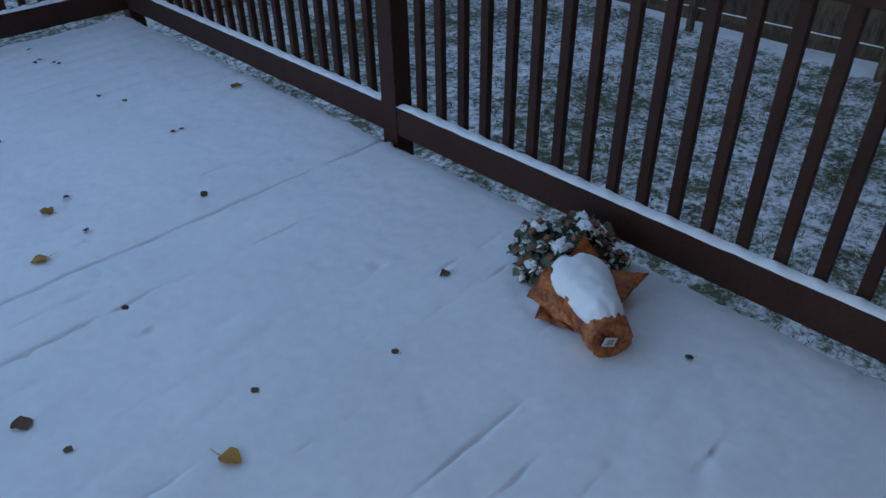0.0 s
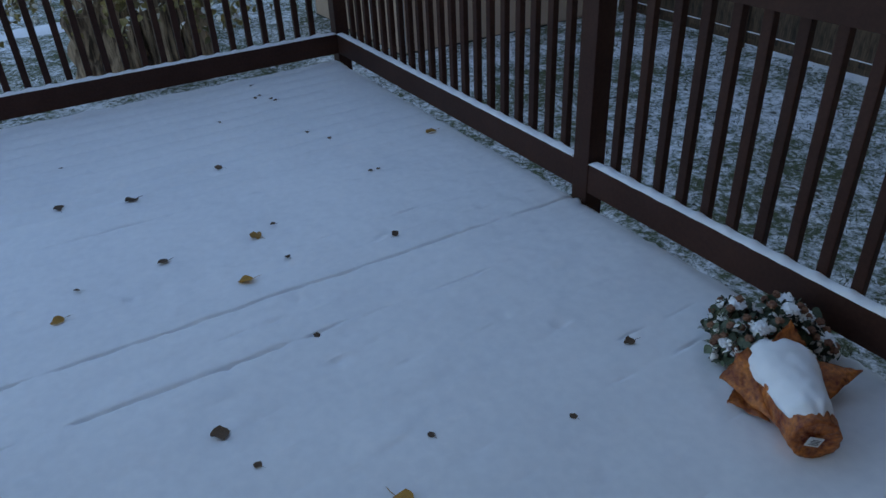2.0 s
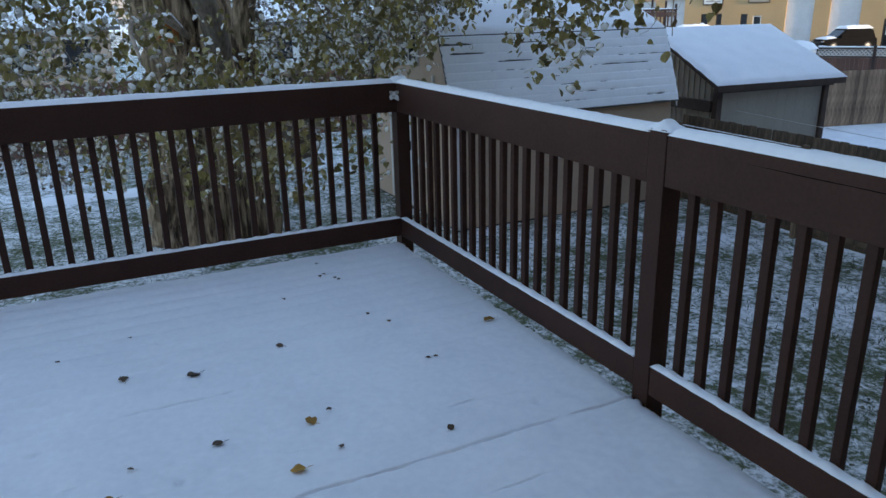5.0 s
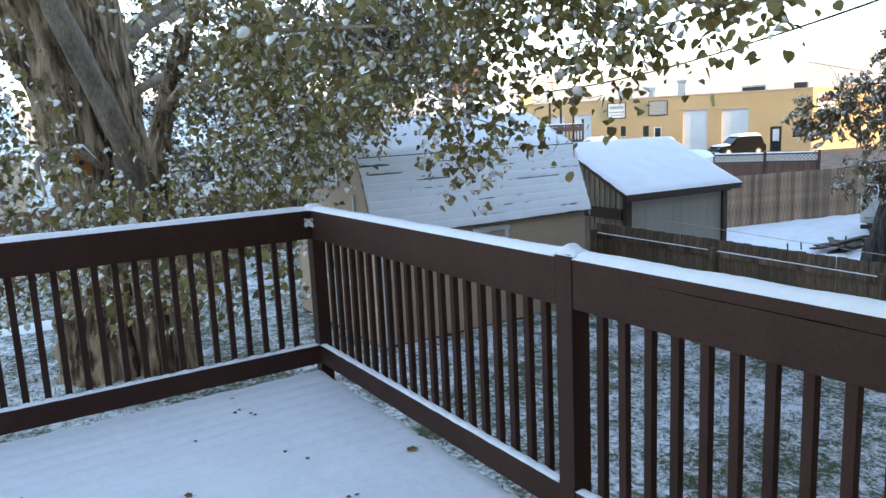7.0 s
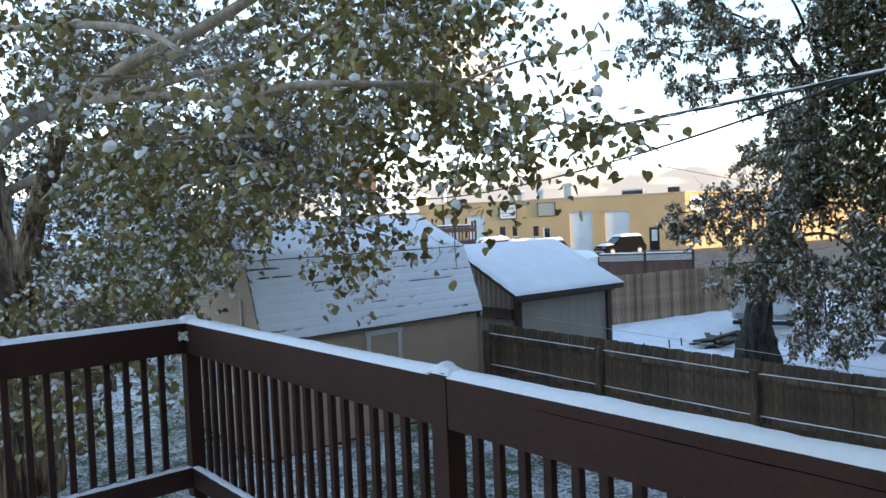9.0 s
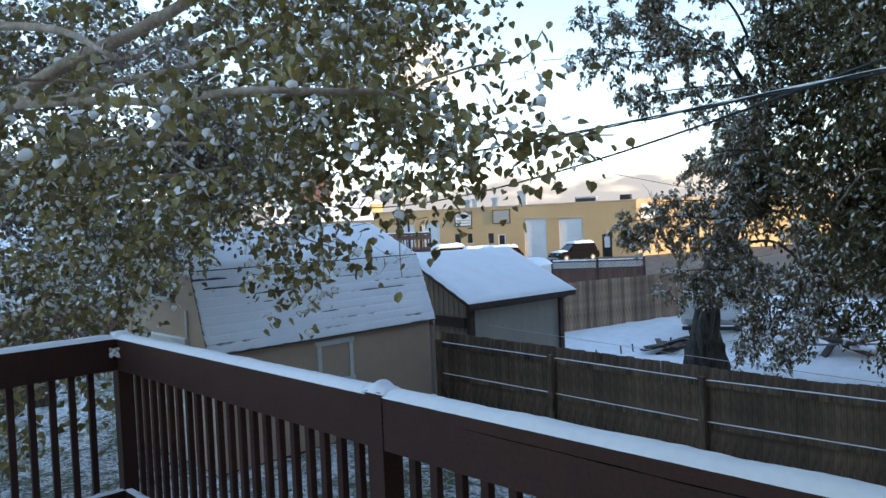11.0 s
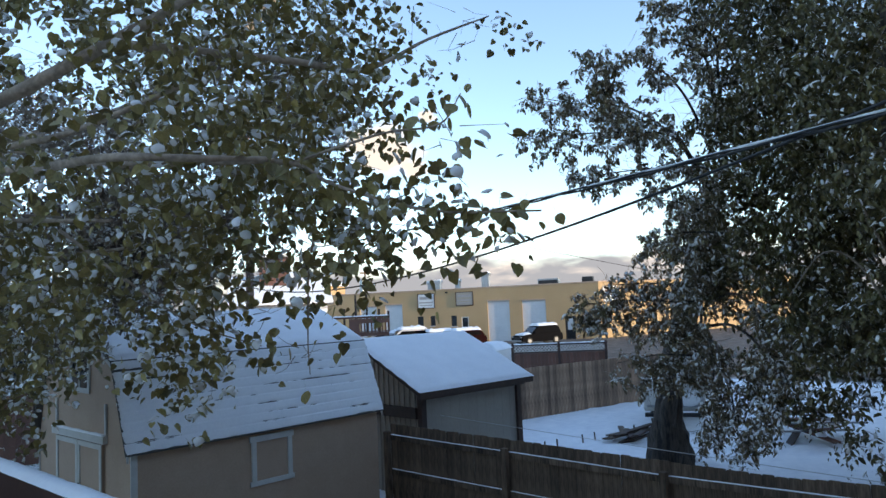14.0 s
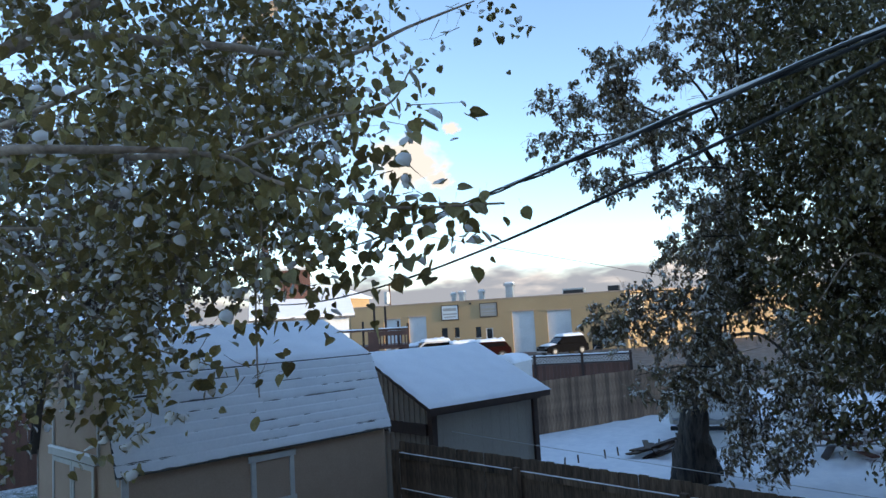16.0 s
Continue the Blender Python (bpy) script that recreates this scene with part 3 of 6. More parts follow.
def railing(name_at, length, first, last, group, count=21, step=0.1095):
    """One stretch of railing along +u from a post to the next: boards, balusters and the post at its start."""
    r = thing("railing", "dark brown painted wooden deck railing with snow on it", "railing", group, name_at)
    part("post", box(-0.0445, 0.0, -2.0, 0.0445, 0.089, TOP + 0.012, 0.004), PAINT, r)
    u0, u1 = 0.047, length - (0.047 if not last else 0.0)
    part("upper_board", box(u0, 0.003, UNDER, u1, 0.041, TOP, 0.003), PAINT, r)
    part("lower_board", box(u0, 0.003, LOW_BOT, u1, 0.041, LOW_TOP, 0.003), PAINT, r)
    part("cap_board", box(u0, 0.043, TOP - 0.036, u1, 0.084, TOP - 0.002, 0.003), PAINT, r)
    me = None
    for i in range(count):
        u = first - step * i
        if me is None:
            ob = part("baluster", box(-0.018, 0.043, LOW_BOT + 0.02, 0.018, 0.072, UNDER + 0.10, 0.004), PAINT, r)
            me = ob.data
        else:
            ob = new("baluster", me)
            ob.parent = r
        ob.location = (u, 0, 0)
        ob.rotation_euler = (0, random.uniform(-0.004, 0.004), random.uniform(-0.05, 0.05))
    lumps = [first - step * i - u0 for i in range(count)]
    s = thing("snow_ridge", "white snow lying along the railing boards", "snow", "snow on the railing", name_at)
    v, f = snow_strip((u0, 0.022, LOW_TOP - 0.003), (u1, 0.022, LOW_TOP - 0.003), 0.046, 0.010, 0.01, lumps, seed=first * 7)
    raw("lower_snow", v, f, SNOW, s, soft=True)
    v, f = snow_strip((u0, 0.043, TOP - 0.004), (u1, 0.043, TOP - 0.004), 0.088, 0.030, 0.015, seed=first * 3, uneven=0.4)
    raw("upper_snow", v, f, SNOW, s, soft=True)
    v, f = snow_strip((-0.066, 0.046, TOP + 0.006), (0.072, 0.046, TOP + 0.006), 0.098, 0.024, 0.01, (0.069,), seed=3.1, uneven=0.5)
    raw("post_snow", v, f, SNOW, s, soft=True)
    return r


def board_split(m, u0, u1, z0, z1):
    """A dark open crack along the grain of an upper board."""
    s = thing("board_crack", "dark split along the grain of the railing board", "crack", "", m)
    bm = bmesh.new()
    n, low, high = 24, [], []
    for i in range(n + 1):
        t = i / n
        z = z0 + (z1 - z0) * t + 0.0025 * noise.noise((t * 9, 3, 1))
        w = 0.0022 * min(1, 6 * t) * (0.7 + 0.5 * noise.noise((t * 14, 8, 2)))
        low.append(bm.verts.new((u0 + (u1 - u0) * t, 0.0022, z - w)))
        high.append(bm.verts.new((u0 + (u1 - u0) * t, 0.0022, z + w)))
    for i in range(n):
        bm.faces.new((low[i], low[i + 1], high[i + 1], high[i]))
    part("crack", bm, CRACK, s)


# along the long side u runs from the corner towards the house, boards face the deck (x < 0)
for k in range(2):
    m = Matrix(((0, 1, 0, 0.0), (1, 0, 0, -2.44 * (k + 1)), (0, 0, 1, 0), (0, 0, 0, 1)))
    railing(m, 2.44, 2.296 if k == 0 else 2.300, k == 0, "railing stretches", 20, 0.112 if k == 0 else 0.1128)
for k in range(2):
    m = Matrix(((1, 0, 0, -2.53 * (k + 1)), (0, 1, 0, 0.0), (0, 0, 1, 0), (0, 0, 0, 1)))
    railing(m, 2.53, 2.39, k == 0, "railing stretches", 22, 0.1055)
m = Matrix(((0, 1, 0, 0.0), (1, 0, 0, -5.33), (0, 0, 1, 0), (0, 0, 0, 1)))
railing(m, 0.45, 0.34, False, "railing stretches", 3)
board_split(Matrix(((0, 1, 0, 0.0), (1, 0, 0, -4.88), (0, 0, 1, 0), (0, 0, 0, 1))), 2.08, 0.5, TOP - 0.045, TOP - 0.050)
corner = thing("corner_post", "dark brown square corner post of the railing", "post")
part("post", box(0.001, 0.001, -2.0, 0.090, 0.090, TOP - 0.012, 0.004), PAINT, corner)
v, f = snow_strip((-0.02, 0.046, TOP - 0.004), (0.10, 0.046, TOP - 0.004), 0.11, 0.045, 0.01, seed=9.0)
tagged(raw("corner_snow", v, f, SNOW, soft=True), "small snow cap on the railing corner", "snow")


# ---- shed with a barn roof ----
BX0, BX1, BY0, BY1, BZ = 3.15, 7.36, 5.25, 8.60, -1.78
YC = (BY0 + BY1) / 2
GAM = [(BY0 - 0.09, -0.05), (5.60, 1.14), (YC, 1.76), (2 * YC - 5.60, 1.14), (BY1 + 0.09, -0.05)]


def barn():
    b = thing("barn_shed", "tan barn-roofed garden shed with pale trim, snow on its roof", "shed")
    inner = [(BY0, BZ), (BY0, 0.0)] + [(y * 0.985 + YC * 0.015, z - 0.05) for y, z in GAM[1:4]] + [(BY1, 0.0), (BY1, BZ)]
    part("gable_wall", prism(inner, BX0, BX0 + 0.05, "x"), TAN, b)
    part("gable_wall", prism(inner, BX1 - 0.05, BX1, "x"), TAN, b)
    part("side_wall", box(BX0 + 0.05, BY0, BZ, BX1 - 0.05, BY0 + 0.05, 0.0), TAN, b)
    part("side_wall", box(BX0 + 0.05, BY1 - 0.05, BZ, BX1 - 0.05, BY1, 0.0), TAN, b)
    part("base_trim", box(BX0 - 0.01, BY0 - 0.015, BZ - 0.12, BX1 + 0.01, BY1 + 0.015, BZ), DARK, b)
    for i in range(4):
        (y0, z0), (y1, z1) = GAM[i], GAM[i + 1]
        d = Vector((0, y1 - y0, z1 - z0))
        nrm = Vector((0, -d.z, d.y)).normalized()
        if nrm.z < 0:
            nrm = -nrm
        rows = max(int(d.length / 0.145), 1)
        deckp = [(y0, z0), (y1, z1), (y1 - nrm.y * 0.04, z1 - nrm.z * 0.04), (y0 - nrm.y * 0.04, z0 - nrm.z * 0.04)]
        part("roof_panel", prism(deckp, BX0 - 0.10, BX1 + 0.06, "x"), SHINGLE, b)
        flip = i >= 2
        for r in range(rows):
            a, c = r / rows, (r + 1) / rows
            if flip:
                a, c = 1 - a, 1 - c
            p0, p1 = Vector((0, y0, z0)) + d * a, Vector((0, y0, z0)) + d * c
            q = [(p0.y + nrm.y * 0.016, p0.z + nrm.z * 0.016), (p1.y + nrm.y * 0.004, p1.z + nrm.z * 0.004), (p1.y, p1.z), (p0.y, p0.z)]
            part("shingle_course", prism(q, BX0 - 0.12, BX1 + 0.08, "x"), SHINGLE, b)
    # window in the long wall
    w = part("window", box(4.98, BY0 - 0.012, -0.76, 5.53, BY0 - 0.004, -0.18), TAN, b, "window opening boarded over with a tan panel")
    for x0, z0, x1, z1 in ((4.90, -0.75, 4.975, -0.19), (5.525, -0.75, 5.60, -0.19), (4.87, -0.189, 5.63, -0.10), (4.87, -0.82, 5.63, -0.751)):
        part("window_trim", box(x0, BY0 - 0.035, z0, x1, BY0 - 0.002, z1, 0.004), TRIM, w)
    # corner boards and gable trim
    part("corner_board", box(BX0 - 0.02, BY0 - 0.02, BZ, BX0 + 0.07, BY0 - 0.002, 0.0, 0.003), TRIM, b)
    part("corner_board", box(BX0 - 0.02, BY1 + 0.002, BZ, BX0 + 0.07, BY1 + 0.02, 0.0, 0.003), TRIM, b)
    for i in range(4):
        (y0, z0), (y1, z1) = GAM[i], GAM[i + 1]
        part("rake_board", prism([(y0, z0 - 0.01), (y1, z1 - 0.01), (y1, z1 - 0.09), (y0, z0 - 0.09)], BX0 - 0.10, BX0 - 0.075, "x"), TRIM, b)
        part("rake_board", prism([(y0, z0 - 0.01), (y1, z1 - 0.01), (y1, z1 - 0.09), (y0, z0 - 0.09)], BX1 + 0.035, BX1 + 0.058, "x"), TRIM, b)
    # double door in the gable
    for y0, y1 in ((6.10, 6.93), (6.95, 7.78)):
        dr = part("door", box(BX0 - 0.035, y0, BZ + 0.06, BX0 - 0.004, y1, 0.0, 0.003), TAN, b)
        for a, z0, c, z1 in ((y0, BZ + 0.06, y0 + 0.07, 0.0), (y1 - 0.07, BZ + 0.06, y1, 0.0), (y0 + 0.07, -0.07, y1 - 0.07, 0.0), (y0 + 0.07, -0.95, y1 - 0.07, -0.87)):
            part("door_trim", box(BX0 - 0.05, a, z0, BX0 - 0.036, c, z1), TRIM, dr)
    part("door_handle", box(BX0 - 0.075, 6.86, -0.75, BX0 - 0.052, 6.90, -0.60, 0.005), DARK, b)
    part("door_header", box(BX0 - 0.07, 5.98, 0.02, BX0 - 0.004, 7.90, 0.13, 0.004), TRIM, b)
    part("batten", box(BX0 - 0.03, 5.98, 0.13, BX0 - 0.004, 6.03, 0.55), TRIM, b)
    part("batten", box(BX0 - 0.03, 7.80, 0.13, BX0 - 0.004, 7.85, 0.55), TRIM, b)
    g = part("gable_window", box(BX0 - 0.02, 6.62, 0.74, BX0 - 0.004, 7.20, 1.22), GLASS, b)
    for a, z0, c, z1 in ((6.55, 0.67, 6.62, 1.29), (7.20, 0.67, 7.27, 1.29), (6.62, 1.22, 7.20, 1.29), (6.62, 0.67, 7.20, 0.74), (6.90, 0.74, 6.93, 1.22)):
        part("window_trim", box(BX0 - 0.03, a, z0, BX0 - 0.004, c, z1), TRIM, g)
    v, f = snow_strip((BX0 - 0.055, 5.98, 0.128), (BX0 - 0.055, 7.9, 0.128), 0.06, 0.03, 0.05, seed=2)
    tagged(raw("ledge_snow", v, f, SNOW, soft=True), "snow on the ledge over the shed door", "snow")


barn()


def roof_snow(name, corners, thick, lines, label, nu=120, nv=48, melt=0.0, seed=0):
    """Snow over a slope given by its four corners, with steps along hidden courses."""
    a, b, c, d = (Vector(q) for q in corners)          # low start, low end, high end, high start
    nrm = (b - a).cross(d - a).normalized()
    nrm = nrm if nrm.z > 0 else -nrm
    verts, faces = [], []
    for i in range(nu + 1):
        for j in range(nv + 1):
            u, w = i / nu, j / nv
            p = (a * (1 - u) + b * u) * (1 - w) + (d * (1 - u) + c * u) * w
            h = thick * (1 + 0.25 * noise.noise((u * 9, w * 6, seed)))
            if lines:
                q = (w * lines) % 1.0
                gap = noise.noise((u * 5, int(w * lines) * 2.3, seed + 4)) + 0.5 * noise.noise((u * 30, int(w * lines) * 2.3, seed + 5))
                h -= (0.006 + melt * max(gap - 0.05, 0)) * (1 - q) ** 6
                h -= 0.009 * (1 - q)
            if u in (0, 1) or w in (0, 1):
                h *= 0.1
            elif i in (1, nu - 1) or j in (1, nv - 1):
                h *= 0.8
            p = p + nrm * h + (Vector((0, 0, 0)) if 0 < u < 1 else (b - a).normalized() * 0.02 * noise.noise((w * 12, u, seed)))
            verts.append(tuple(p))
    m = nv + 1
    for i in range(nu):
        for j in range(nv):
            faces.append((i * m + j, (i + 1) * m + j, (i + 1) * m + j + 1, i * m + j + 1))
    return tagged(raw(name, verts, faces, SNOW, soft=True), label, "snow")


E0, E1 = BX0 - 0.115, BX1 + 0.09
roof_snow("roof_snow", ((E0, GAM[0][0], GAM[0][1] + 0.006), (E1, GAM[0][0], GAM[0][1] + 0.006), (E1, GAM[1][0], GAM[1][1]), (E0, GAM[1][0], GAM[1][1])), 0.030, 9, "thin snow in rows on the steep shed roof", 200, 108, 0.04, 1)
roof_snow("roof_snow", ((E0, GAM[1][0], GAM[1][1] + 0.008), (E1, GAM[1][0], GAM[1][1] + 0.008), (E1, GAM[2][0], GAM[2][1]), (E0, GAM[2][0], GAM[2][1])), 0.060, 0, "thick smooth snow on the upper shed roof", 60, 24, 0, 2)
roof_snow("roof_snow", ((E0, GAM[3][0], GAM[3][1] + 0.008), (E1, GAM[3][0], GAM[3][1] + 0.008), (E1, GAM[2][0], GAM[2][1]), (E0, GAM[2][0], GAM[2][1])), 0.060, 0, "thick smooth snow on the upper shed roof", 60, 24, 0, 3)


# ---- low shed behind the fence ----
def lean_shed():
    m = pose(8.18, 5.02, 0, 0, 0, -3.5)
    s = thing("lean_to_shed", "grey-sided low shed with dark beams, thick snow on its roof", "shed", at=m)
    L, D, zl, zh, g = 3.12, 1.98, 0.15, 1.10, -1.82
    part("front_wall", box(0.20, 0.20, g, L - 0.28, 0.24, zl - 0.02), GREYWALL, s)
    for x in (0.20, L - 0.28):
        rise = (zh - zl) / D
        wall = [(0.2, g), (0.2, zl - 0.03 + 0.2 * rise), (D - 0.15, zl - 0.03 + (D - 0.15) * rise), (D - 0.15, g)]
        part("side_wall", prism(wall, x - 0.02, x + 0.02, "x"), GREYWALL, s)
        for y in np.arange(0.32, D - 0.2, 0.15):
            sg = -1 if x < 1 else 1
            part("siding_rib", box(x + sg * 0.021, y, g, x + sg * 0.045, y + 0.03, zl - 0.04 + y * rise), GREYWALL, s)
    part("back_wall", box(0.20, D - 0.2, g, L - 0.28, D - 0.16, zh - 0.1), GREYWALL, s)
    for x in (0.16, L - 0.34):
        part("corner_beam", box(x, 0.14, g, x + 0.12, 0.26, zl - 0.01, 0.004), BEAM, s)
    part("eave_beam", box(0.10, 0.08, zl - 0.14, L - 0.18, 0.18, zl - 0.005, 0.004), BEAM, s)
    part("side_beam", box(0.12, 0.27, -0.34, 0.178, D - 0.1, -0.14, 0.004), BEAM, s)
    for x in np.arange(0.45, L - 0.3, 0.24):
        part("siding_rib", box(x, 0.197, g, x + 0.012, 0.20, zl - 0.14), GREYWALL, s)
    rf = [(0.0, zl), (D, zh), (D, zh - 0.07), (0.0, zl - 0.07)]
    part("roof", prism(rf, 0.0, L, "x"), BEAM, s)
    part("fascia", box(0.0, -0.022, zl - 0.10, L, -0.002, zl + 0.012), BEAM, s)
    snow = roof_snow("roof_snow", ((-0.02, -0.03, zl + 0.006), (L + 0.03, -0.03, zl + 0.006), (L + 0.03, D + 0.02, zh + 0.006), (-0.02, D + 0.02, zh + 0.006)), 0.045, 0, "thick unbroken snow on the low shed roof", 50, 40, 0, 6)
    snow.matrix_world = m


lean_shed()


# ---- fences ----
def fence(a, b, top, rails, picket, material, label, group="", posts=2.49, snow=True, gap=0.0, rail_side=-1, thick=0.018, dog=True, rise=0.0):
    a, b = Vector(a), Vector(b)
    d = (b - a).normalized()
    length = (b - a).length
    yaw = math.degrees(math.atan2(d.y, d.x))
    f = thing("fence", label, "fence", group, pose(a.x, a.y, 0, 0, 0, yaw))
    z0 = ground_z(a.x, a.y)
    n = int(length / (picket + gap))
    shapes = []
    for k in range(3):
        h, w = top - 0.006 * k, picket
        o = [(0.0, -0.02), (w, -0.02), (w + 0.001, h - 0.014), (w * 0.91, h), (w * 0.09, h), (-0.001, h - 0.014)] if dog else [(0.002, -0.02), (w - 0.002, -0.02), (w - 0.002, h), (0.002, h)]
        bm = prism(o, 0.0, thick)
        me = bpy.data.meshes.new("picket")
        bm.to_mesh(me)
        bm.free()
        me.materials.append(material)
        shapes.append(me)
    for i in range(n):
        u = i * (picket + gap)
        p = a + d * u
        ob = new("picket", shapes[random.randrange(3)])
        ob.parent = f
        ob.location = (u, random.uniform(-0.003, 0.003), ground_z(p.x, p.y) + 0.02 + rise * u)
        ob.rotation_euler = (random.uniform(-0.006, 0.006), random.uniform(-0.006, 0.006), random.uniform(-0.02, 0.02))
    y0, y1 = (-0.042, -0.004) if rail_side < 0 else (thick + 0.004, thick + 0.042)
    for i in range(max(int(length / posts), 1)):
        u0, u1 = i * posts, min((i + 1) * posts, length)
        p, q = a + d * u0, a + d * u1
        g0, g1 = ground_z(p.x, p.y) + rise * u0, ground_z(q.x, q.y) + rise * u1
        py0, py1 = (-0.135, -0.046) if rail_side < 0 else (thick + 0.046, thick + 0.135)
        part("fence_post", box(u0 - 0.045, py0, g0 - 0.6, u0 + 0.045, py1, g0 + top - 0.1, 0.004), material, f)
        for h in rails:
            bm = box(u0, y0, 0, u1, y1, 0.085)
            for v in bm.verts:
                v.co.z += (g0 if v.co.x < (u0 + u1) / 2 else g1) + h
            part("fence_rail", bm, material, f)
            if snow:
                v2, f2 = snow_strip((u0 + 0.02, (y0 + y1) / 2, g0 + h + 0.083), (u1 - 0.02, (y0 + y1) / 2, g1 + h + 0.083), 0.032, 0.014, 0.05, seed=i + h)
                ob = raw("rail_snow", v2, f2, SNOW, f, "thin line of snow on the rail", soft=True)
    return f


fence((7.60, 5.18, 0), (8.12, -8.6, 0), 1.48, (0.10, 0.66, 1.235), 0.14, FENCE, "weathered grey-brown board fence with snow on its rails", "yard fences", rail_side=-1, rise=0.024)
fence((11.5, 10.3, 0), (25.5, 7.0, 0), 1.50, (0.3, 1.2), 0.14, FENCE_TAN, "sun-bleached tan board fence behind the snowy yard", "yard fences", rail_side=1, snow=False)
fence((-7.5, 16.2, 0), (6.5, 16.0, 0), 1.75, (0.3, 1.4), 0.145, FENCE_RED, "red-brown board fence at the back of the lawn", "yard fences", rail_side=1, snow=False)
fence((3.0, 12.4, 0), (-0.6, 12.9, 0), 1.95, (0.3, 1.3), 0.145, FENCE, "dark weathered board fence behind the shed", "yard fences", rail_side=1, snow=False)


# ---- cottonwood behind the deck ----
def limb_mesh(name, pts, r0, r1, seg, material, parent, rough=0.0, steps=6):
    v, f = tube(spline(pts, steps), r0, r1, seg, rough, freq=2.0 if seg < 50 else 4.5)
    return raw(name, v, f, material, parent, soft=True)


def twigs(rng, spots, per, length, r):
    """Thin shoots inside the foliage, drawn towards the limb they come from."""
    verts, faces = [], []
    for x, y, z, rad in spots:
        c = Vector((x, y, z))
        for _ in range(per):
            a = c + Vector(rng.normal(size=3)) * rad * 0.35
            d = Vector(rng.normal(size=3))
            d.z = d.z * 0.6 - 0.25
            d.normalize()
            b = a + d * length * rng.uniform(0.5, 1.2)
            mid = (a + b) / 2 + Vector(rng.normal(size=3)) * length * 0.10
            tube([a, (a + mid) / 2, mid, b], r, r * 0.35, 4, 0, verts, faces)
    return verts, faces


tree = thing("cottonwood_tree", "large cottonwood with grey furrowed bark and snow-dusted green leaves", "tree")
STEMS = (
    ([(-0.66, 6.95, -1.95), (-0.50, 6.90, -0.3), (-0.44, 6.80, 0.95), (-0.60, 6.70, 2.2), (-0.92, 6.5, 3.2), (-1.6, 6.1, 5.2), (-2.4, 5.8, 7.5)], 0.54, 0.46),
    ([(0.05, 6.55, -1.95), (-0.02, 6.42, 0.2), (-0.08, 6.35, 1.4), (-0.30, 6.1, 2.5), (-0.62, 5.85, 3.8), (-1.1, 5.6, 5.8)], 0.24, 0.11),
    ([(0.20, 6.85, -1.95), (0.08, 6.9, 0.3), (0.02, 7.0, 1.9), (-0.08, 7.05, 3.6), (-0.1, 7.0, 7.0)], 0.36, 0.20),
    ([(0.45, 6.55, -1.95), (0.42, 6.4, -0.6), (0.34, 6.2, 0.2), (0.24, 5.85, 1.3), (0.34, 5.3, 2.1), (0.16, 3.4, 2.66)], 0.22, 0.085),
)
for pts, r0, r1 in STEMS:
    limb_mesh("trunk", pts, r0, r1, 56, BARK, tree, 0.42, 14)
UPPER_WAYS = (
    ([(0.16, 3.45, 2.65), (-0.02, 1.85, 2.74), (0.10, 1.06, 2.88), (0.37, 0.35, 3.02), (0.75, -0.05, 3.3), (1.5, -0.3, 3.9)], 0.060, 0.028),
    ([(-0.02, 1.62, 2.74), (0.09, 1.06, 2.66), (0.32, 0.55, 2.72), (0.55, 0.0, 2.75), (1.0, -0.5, 3.0)], 0.035, 0.012),
    ([(-0.04, 1.62, 2.69), (0.11, 0.42, 2.55), (0.23, -0.28, 2.45), (0.33, -1.01, 2.40), (0.60, -1.30, 2.38), (0.95, -1.40, 2.40)], 0.032, 0.012),
    ([(0.25, 4.84, 2.04), (0.11, 1.79, 2.40), (0.33, 1.19, 2.36), (0.57, 0.89, 2.35), (0.9, 0.3, 2.3)], 0.032, 0.010),
    ([(0.31, 5.14, 2.05), (0.40, 2.22, 2.19), (0.80, 1.55, 2.15), (1.3, 0.9, 2.2)], 0.030, 0.010),
)
MIDDLE_WAYS = (
    ([(0.30, 6.2, 0.4), (1.15, 3.02, 1.43), (1.14, 1.94, 1.88), (0.99, 0.91, 2.15)], 0.05, 0.015),
    ([(0.40, -0.3, 2.5), (0.67, -0.66, 2.47), (0.88, -1.03, 2.44), (1.10, -1.33, 2.41), (1.19, -1.54, 2.28), (1.42, -1.95, 2.12), (1.66, -2.40, 2.08)], 0.020, 0.004),
    ([(1.10, -0.6, 2.6), (1.40, -1.05, 2.29), (1.45, -0.96, 1.90), (1.50, -0.87, 1.52), (1.50, -0.88, 1.33)], 0.008, 0.003),
    ([(0.8, 0.9, 2.3), (1.04, 0.28, 1.88), (1.25, -0.07, 1.63), (1.46, -0.46, 1.49)], 0.012, 0.003),
    ([(0.75, -0.05, 3.3), (1.7, -0.45, 3.3), (2.4, -0.4, 3.4), (3.1, -0.4, 3.8), (3.5, -0.7, 4.0)], 0.03, 0.006),
)
LOWER_WAYS = (
    ([(-0.3, 6.7, 1.2), (-0.9, 4.5, 1.5), (-1.35, 2.6, 1.45), (-1.4, 1.6, 1.2)], 0.05, 0.012),
    ([(0.0, 6.3, 0.6), (-0.4, 4.2, 0.6), (-0.2, 2.9, 0.5), (0.2, 1.9, 0.5)], 0.04, 0.010),
    ([(-1.05, 5.36, 3.85), (-1.0, 4.0, 3.5), (-0.6, 1.8, 3.2), (-0.35, -0.2, 2.8), (-0.3, -1.0, 2.5)], 0.05, 0.012),
    ([(1.10, -1.33, 2.41), (1.30, -1.75, 2.50), (1.45, -2.0, 2.52), (1.52, -2.08, 2.66)], 0.008, 0.003),
)
